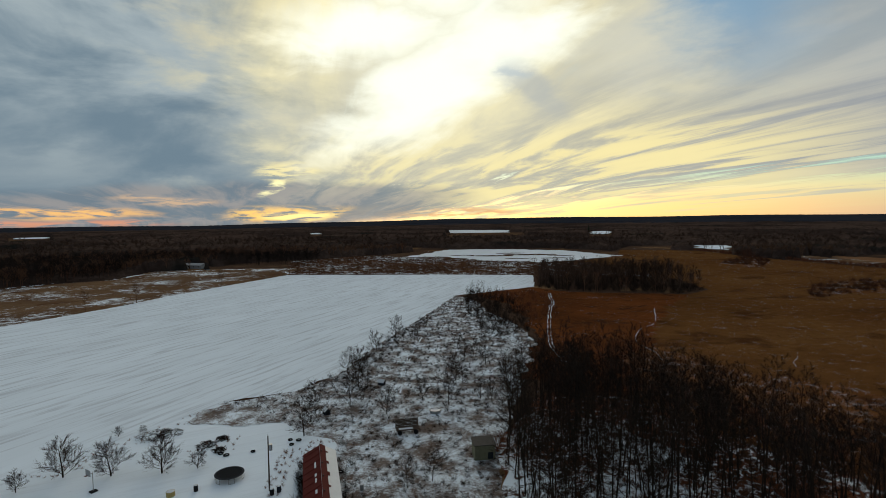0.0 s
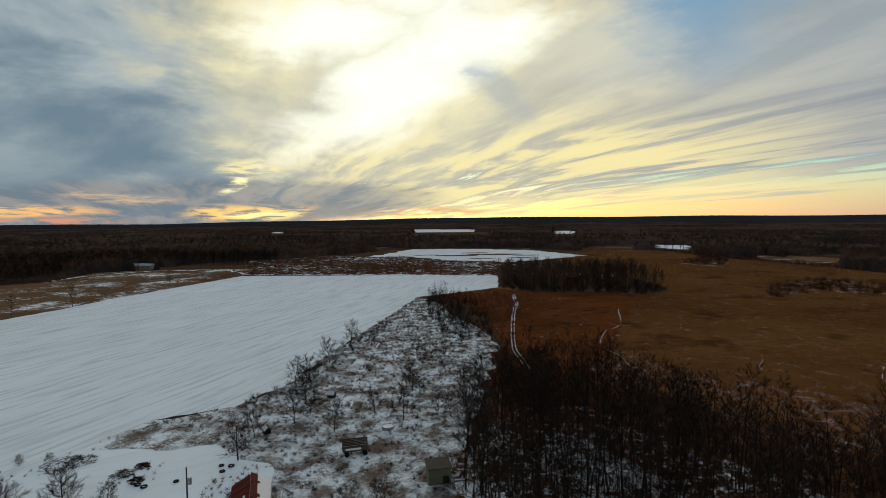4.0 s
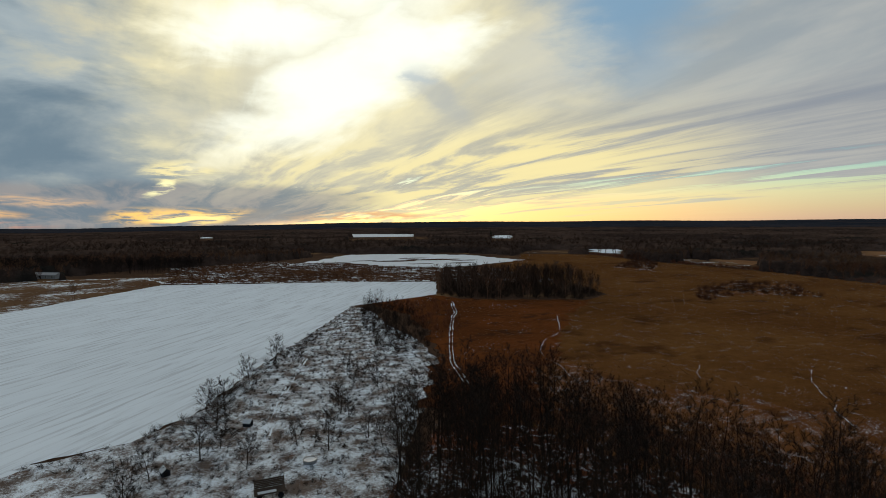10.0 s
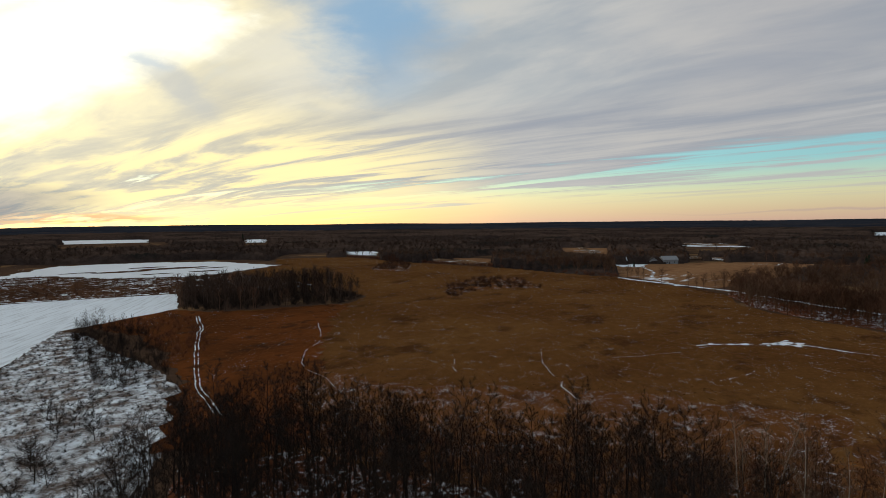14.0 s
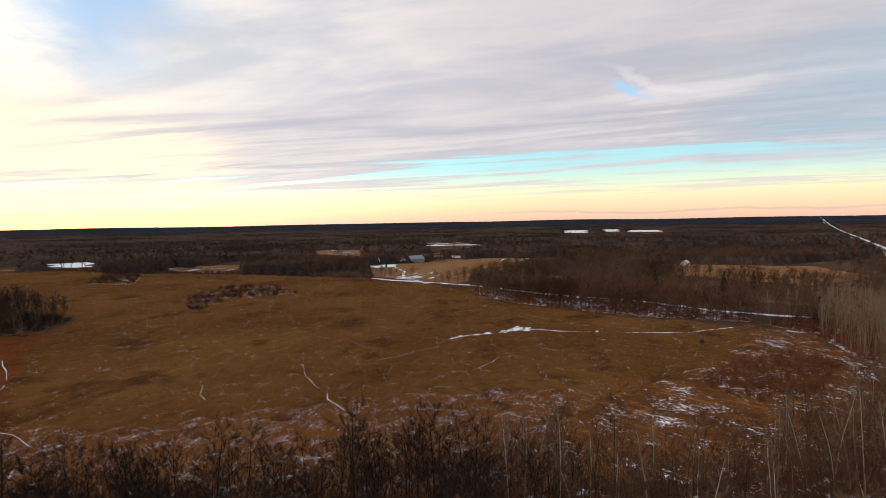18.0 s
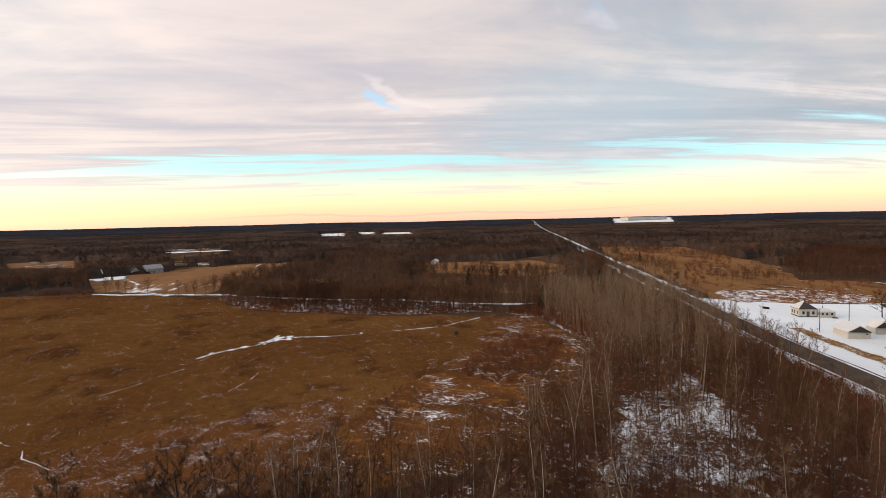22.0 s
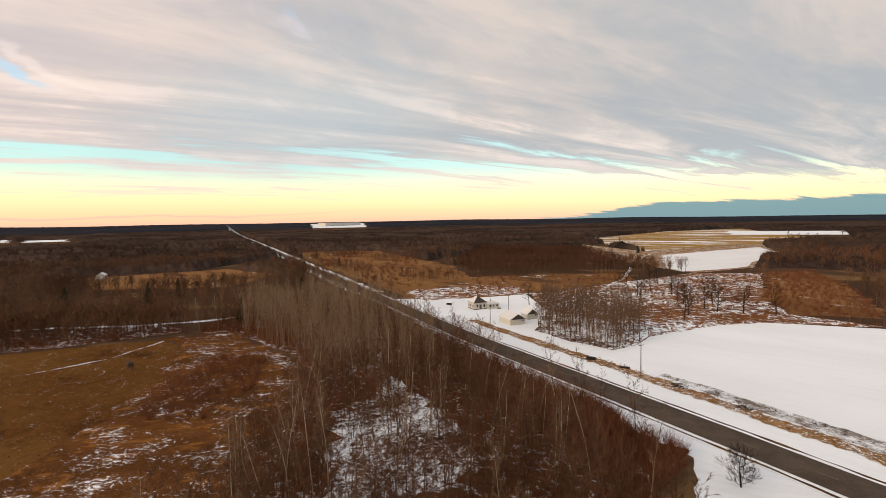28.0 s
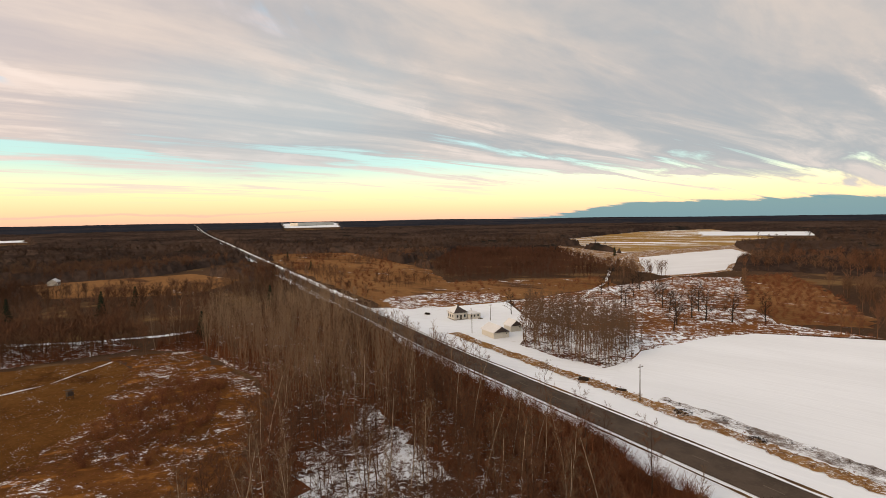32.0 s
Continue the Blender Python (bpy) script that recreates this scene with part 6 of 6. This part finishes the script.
def brush_pile(x, y, r, h, seed, label):
    rng = random.Random(seed)
    V, F = [], []
    for k in range(130):
        a, d = rng.uniform(0, 6.283), r * math.sqrt(rng.random())
        p = Vector((math.cos(a) * d, math.sin(a) * d, rng.uniform(0.0, 1.0) * h * (1 - d / r * 0.8)))
        w = Vector((rng.uniform(-1, 1), rng.uniform(-1, 1), rng.uniform(-0.25, 0.45))) * rng.uniform(0.5, 1.3)
        tube(V, F, [p - w * 0.5, p, p + w * 0.6], rng.uniform(0.02, 0.07), 0.02, 4)
    me = tri_mesh("brushwood", np.array([tuple(v) for v in V]), np.array(F), M["bark_dark"])
    ob = new("brushwood", me)
    ob.location = (x, y, 0.08)
    tagged(ob, label, "brushwood", "", "stuff")


brush_pile(-54.2, 95.8, 3.0, 1.3, 1, "pile of cut dark branches in the snow")
brush_pile(-52.0, 97.0, 2.4, 1.0, 2, "pile of cut dark branches in the snow")
brush_pile(-42.6, 91.8, 1.6, 0.9, 3, "low pile of dark branches in the yard")
brush_pile(-39.6, 89.6, 1.2, 0.7, 4, "low pile of dark branches in the yard")
brush_pile(-41.0, 94.5, 1.2, 0.6, 5, "low pile of dark branches in the yard")
brush_pile(-18.0, 122.0, 2.2, 0.9, 6, "tangle of fallen branches in rough grass")
brush_pile(102.2, -75.7, 2.0, 1.0, 7, "tangle of dark branches on the road verge")
brush_pile(86.3, -73.9, 1.8, 0.7, 8, "tangle of dark branches on the road verge")
brush_pile(107.4, -7.2, 3.2, 1.2, 9, "heap of fallen branches on the snowy forest floor")
brush_pile(100.5, 0.9, 2.4, 0.9, 10, "heap of fallen branches on the snowy forest floor")


joined("yard_weeds", CLUMPS, np.concatenate([scatter([(-66, 80), (-58, 96), (-50, 112), (-46, 111), (-54, 95), (-60, 80)], 1.6, 161), scatter([(-47, 90), (-38, 96), (-36, 90), (-44, 86)], 1.8, 162),
       scatter([(-29, 88), (-22.5, 94), (-20, 93), (-24.6, 83), (-24, 72), (-26.5, 72)], 1.1, 163)]), M["shrub"], "dead weeds poking through the yard snow", "grass", 161, 0.2, 0.55, 1.3)
joined("shed_brush", BUSHES, scatter([(-24.0, 84), (-22.6, 84), (-19.4, 70), (-21.2, 70)], 0.9, 164), M["twig_dark"], "dark brush against the long shed", "brush", 164, 0.35, 0.8)
joined("shed_brush", BUSHES, scatter([(-17.6, 84), (-16.6, 84), (-13, 70), (-14, 70)], 1.2, 165), M["twig_dark"], "dark brush against the long shed", "brush", 165, 0.3, 0.6)


def tyre(x, y, r, label):
    t = thing("tyre", pose(x, y, 0.08), label, "tyre", "old tyres about the farmyard")
    bm = bmesh.new()
    n, k = 18, 8
    rings = []
    for i in range(n):
        a = 6.2832 * i / n
        rings.append([bm.verts.new(((r + 0.12 * math.cos(6.2832 * j / k)) * math.cos(a), (r + 0.12 * math.cos(6.2832 * j / k)) * math.sin(a), 0.12 + 0.12 * math.sin(6.2832 * j / k)))
                      for j in range(k)])
    for i in range(n):
        for j in range(k):
            bm.faces.new((rings[i][j], rings[(i + 1) % n][j], rings[(i + 1) % n][(j + 1) % k], rings[i][(j + 1) % k]))
    part("casing", bm, M["black_rubber"], t)
    part("snow_fill", rod((0, 0, 0.0), (0, 0, 0.08), r - 0.10, r - 0.12, 14), M["roof_snow"], t, "snow inside the tyre")


for x, y, r in ((-33.3, 88.9, 0.30), (-27.4, 91.6, 0.34), (-28.2, 93.6, 0.32), (-26.6, 93.4, 0.40), (-17.0, 79.9, 0.4), (-16.6, 81.2, 0.36), (-37.4, 87.6, 0.4), (-38.6, 88.2, 0.35)):
    tyre(x, y, r, "old black tyre lying in the snow")


def drum(x, y, mat, label, h=0.9, r=0.3):
    t = thing("barrel", pose(x, y, 0.06), label, "barrel", "barrels about the farmyard")
    b = part("drum", rod((0, 0, 0), (0, 0, h), r, r, 16), mat, t)
    for z in (0.02, h * 0.33, h * 0.66, h - 0.03):
        part("hoop", rod((0, 0, z), (0, 0, z + 0.03), r + 0.02, r + 0.02, 16), mat, b)
    part("snow_cap", rod((0, 0, h), (0, 0, h + 0.07), r * 0.95, r * 0.6, 14), M["roof_snow"], t, "cap of snow")


drum(-37.1, 75.9, M["black_rubber"], "black barrel standing in the snow")
drum(-40.2, 74.6, M["yellow_plastic"], "squat yellow plastic tub in the snow", 0.7, 0.6)
drum(-24.6, 75.4, M["blue_tarp"], "dark barrel beside the utility pole")
drum(-25.4, 74.6, M["black_rubber"], "dark barrel beside the utility pole")
drum(-16.2, 76.4, M["blue_tarp"], "dark barrel against the long shed")
drum(-12.4, 75.6, M["steel"], "grey barrel standing in snowy weeds")


def hoop(x, y):
    t = thing("basketball_hoop", pose(x, y, 0.06, 0, 0, 150), "grey basketball hoop on a post in the yard", "basketball hoop")
    part("post", rod((0, 0, 0), (0, 0, 2.9), 0.06, 0.05), M["steel"], t)
    part("arm", rod((0, 0, 2.8), (0, 0.6, 3.0), 0.04, 0.04), M["steel"], t)
    part("backboard", box(1.3, 0.05, 0.95, (0, 0.62, 2.65), 0.01), M["grey_siding"], t, "grey backboard")
    part("rim", rod((0, 0.9, 2.78), (0, 0.9, 2.80), 0.23, 0.23, 16), M["red_metal"], t)
    part("base", box(0.8, 1.0, 0.18, (0, 0, 0), 0.04), M["black_rubber"], t)


hoop(-52.4, 76.0)


# ---------------------------------------------------------------- by the marsh, the road and far off
def deer_stand(x, y):
    t = thing("deer_stand", pose(x, y, 0.12, 0, 0, 20) @ Matrix.Scale(0.8, 4), "small dark wooden deer blind on legs in the marsh", "deer stand")
    for sx in (-0.7, 0.7):
        for sy in (-0.7, 0.7):
            part("leg", box(0.12, 0.12, 1.0, (sx, sy, -0.05)), M["pole_wood"], t)
    part("floor", box(1.7, 1.7, 0.10, (0, 0, 0.95)), M["pole_wood"], t)
    part("wall", box(1.6, 1.6, 1.0, (0, 0, 1.05)), M["pole_wood"], t)
    for sx in (-0.74, 0.74):
        for sy in (-0.74, 0.74):
            part("post", box(0.09, 0.09, 0.6, (sx, sy, 2.05)), M["pole_wood"], t)
    part("roof", box(2.0, 2.0, 0.10, (0, 0, 2.65), 0.02), M["pole_wood"], t)


deer_stand(195.5, 33.9)


def log_heap(x, y, n, label):
    t = thing("log_heap", pose(x, y, 0.17, 0, 0, 25), label, "logs", "log heaps by the road")
    for k in range(n):
        row, col = divmod(k, 3)
        part("log", rod((-1.2, col * 0.44 + row * 0.22, 0.22 + row * 0.38), (1.2, col * 0.44 + row * 0.22, 0.20 + row * 0.38), 0.23, 0.20, 10), M["bark_dark"], t)


log_heap(130.4, -77, 5, "heap of dark logs on the grass verge")
log_heap(119.4, -77.7, 2, "two dark logs on the snowy verge")
log_heap(236.4, -95.9, 5, "dark woodpile in the farmhouse yard")


def plain_house(name, x, y, turn, ln, wd, wall, rise, wmat, label, roofs=("roof_snow", "dark_shingle"), windows=2):
    t = thing(name, pose(x, y, 0.1, 0, 0, turn), label, "house", "distant houses")
    part("wall", body_gable(ln, wd, wall, rise), M[wmat], t)
    for sd, rm in zip((-1, 1), roofs):
        part("roof", gable(ln, wd, wall, rise, 0.4, 0.18, sd), M[rm], t)
    for k in range(windows):
        window(t, -wd / 2, -ln / 2 + ln * (k + 0.5) / windows, 1.0, 1.2, 1.3, "-x")
        window(t, wd / 2, -ln / 2 + ln * (k + 0.5) / windows, 1.0, 1.2, 1.3, "x")
    part("door", box(0.12, 1.0, 2.05, (-wd / 2 - 0.04, ln * 0.08, 0.0)), M["dark_shingle"], t)


plain_house("trailer_house", -214, 450, 72, 21.0, 7.0, 2.9, 1.5, "grey_siding", "long grey single-storey house at the wood's edge", ("grey_siding", "grey_siding"), 4)
plain_house("white_house", 452.5, 327, 60, 11.0, 8.0, 3.4, 3.0, "white_paint", "white house with a snowy roof among dark conifers")
plain_house("white_house", 470.5, 315, 150, 9.0, 7.0, 3.0, 2.8, "grey_siding", "grey house with a snowy roof among bare trees")
plain_house("barn", 480.5, 303, 60, 15.0, 9.0, 4.0, 3.2, "grey_siding", "large grey barn beside distant houses", ("grey_siding", "grey_siding"))
plain_house("white_house", 505, 51, 80, 9.0, 6.0, 2.8, 1.8, "white_paint", "small white house hidden in the woods")
plain_house("white_house", 640, 20, 100, 10.0, 6.0, 2.8, 2.0, "white_paint", "small white house hidden in the woods")


def billboard_box(x, y):
    t = thing("camper", pose(x, y, 0.1, 0, 0, 60), "dark boxy camper parked at the wood's edge", "camper")
    part("body", box(5.5, 2.4, 2.3, (0, 0, 0.5), 0.12), M["grey_siding"], t)
    for sx in (-1.2, 1.2):
        for sy in (-1.1, 1.1):
            part("wheel", rod((sx, sy - 0.1, 0.35), (sx, sy + 0.1, 0.35), 0.36, 0.36, 14), M["black_rubber"], t)
    part("window", box(1.2, 0.06, 0.7, (0, -1.22, 1.5)), M["glass"], t)


billboard_box(-262, 470)


def white_hall(x, y, ln, wd, h, turn):
    t = thing("large_white_hall", pose(x, y, float(far_rise(x, y)) + 0.5, 0, 0, turn), "large white industrial hall far along the road", "hall")
    part("wall", box(wd, ln, h), M["white_paint"], t)
    part("roof", box(wd + 2, ln + 2, 0.8, (0, 0, h)), M["roof_snow"], t)
    for k in range(3):
        part("door", box(0.4, ln * 0.03, h * 0.35, (-wd / 2 - 0.1, -ln * 0.3 + k * ln * 0.3, 0)), M["grey_siding"], t)


white_hall(3032, -1060, 260, 70, 17, 18)
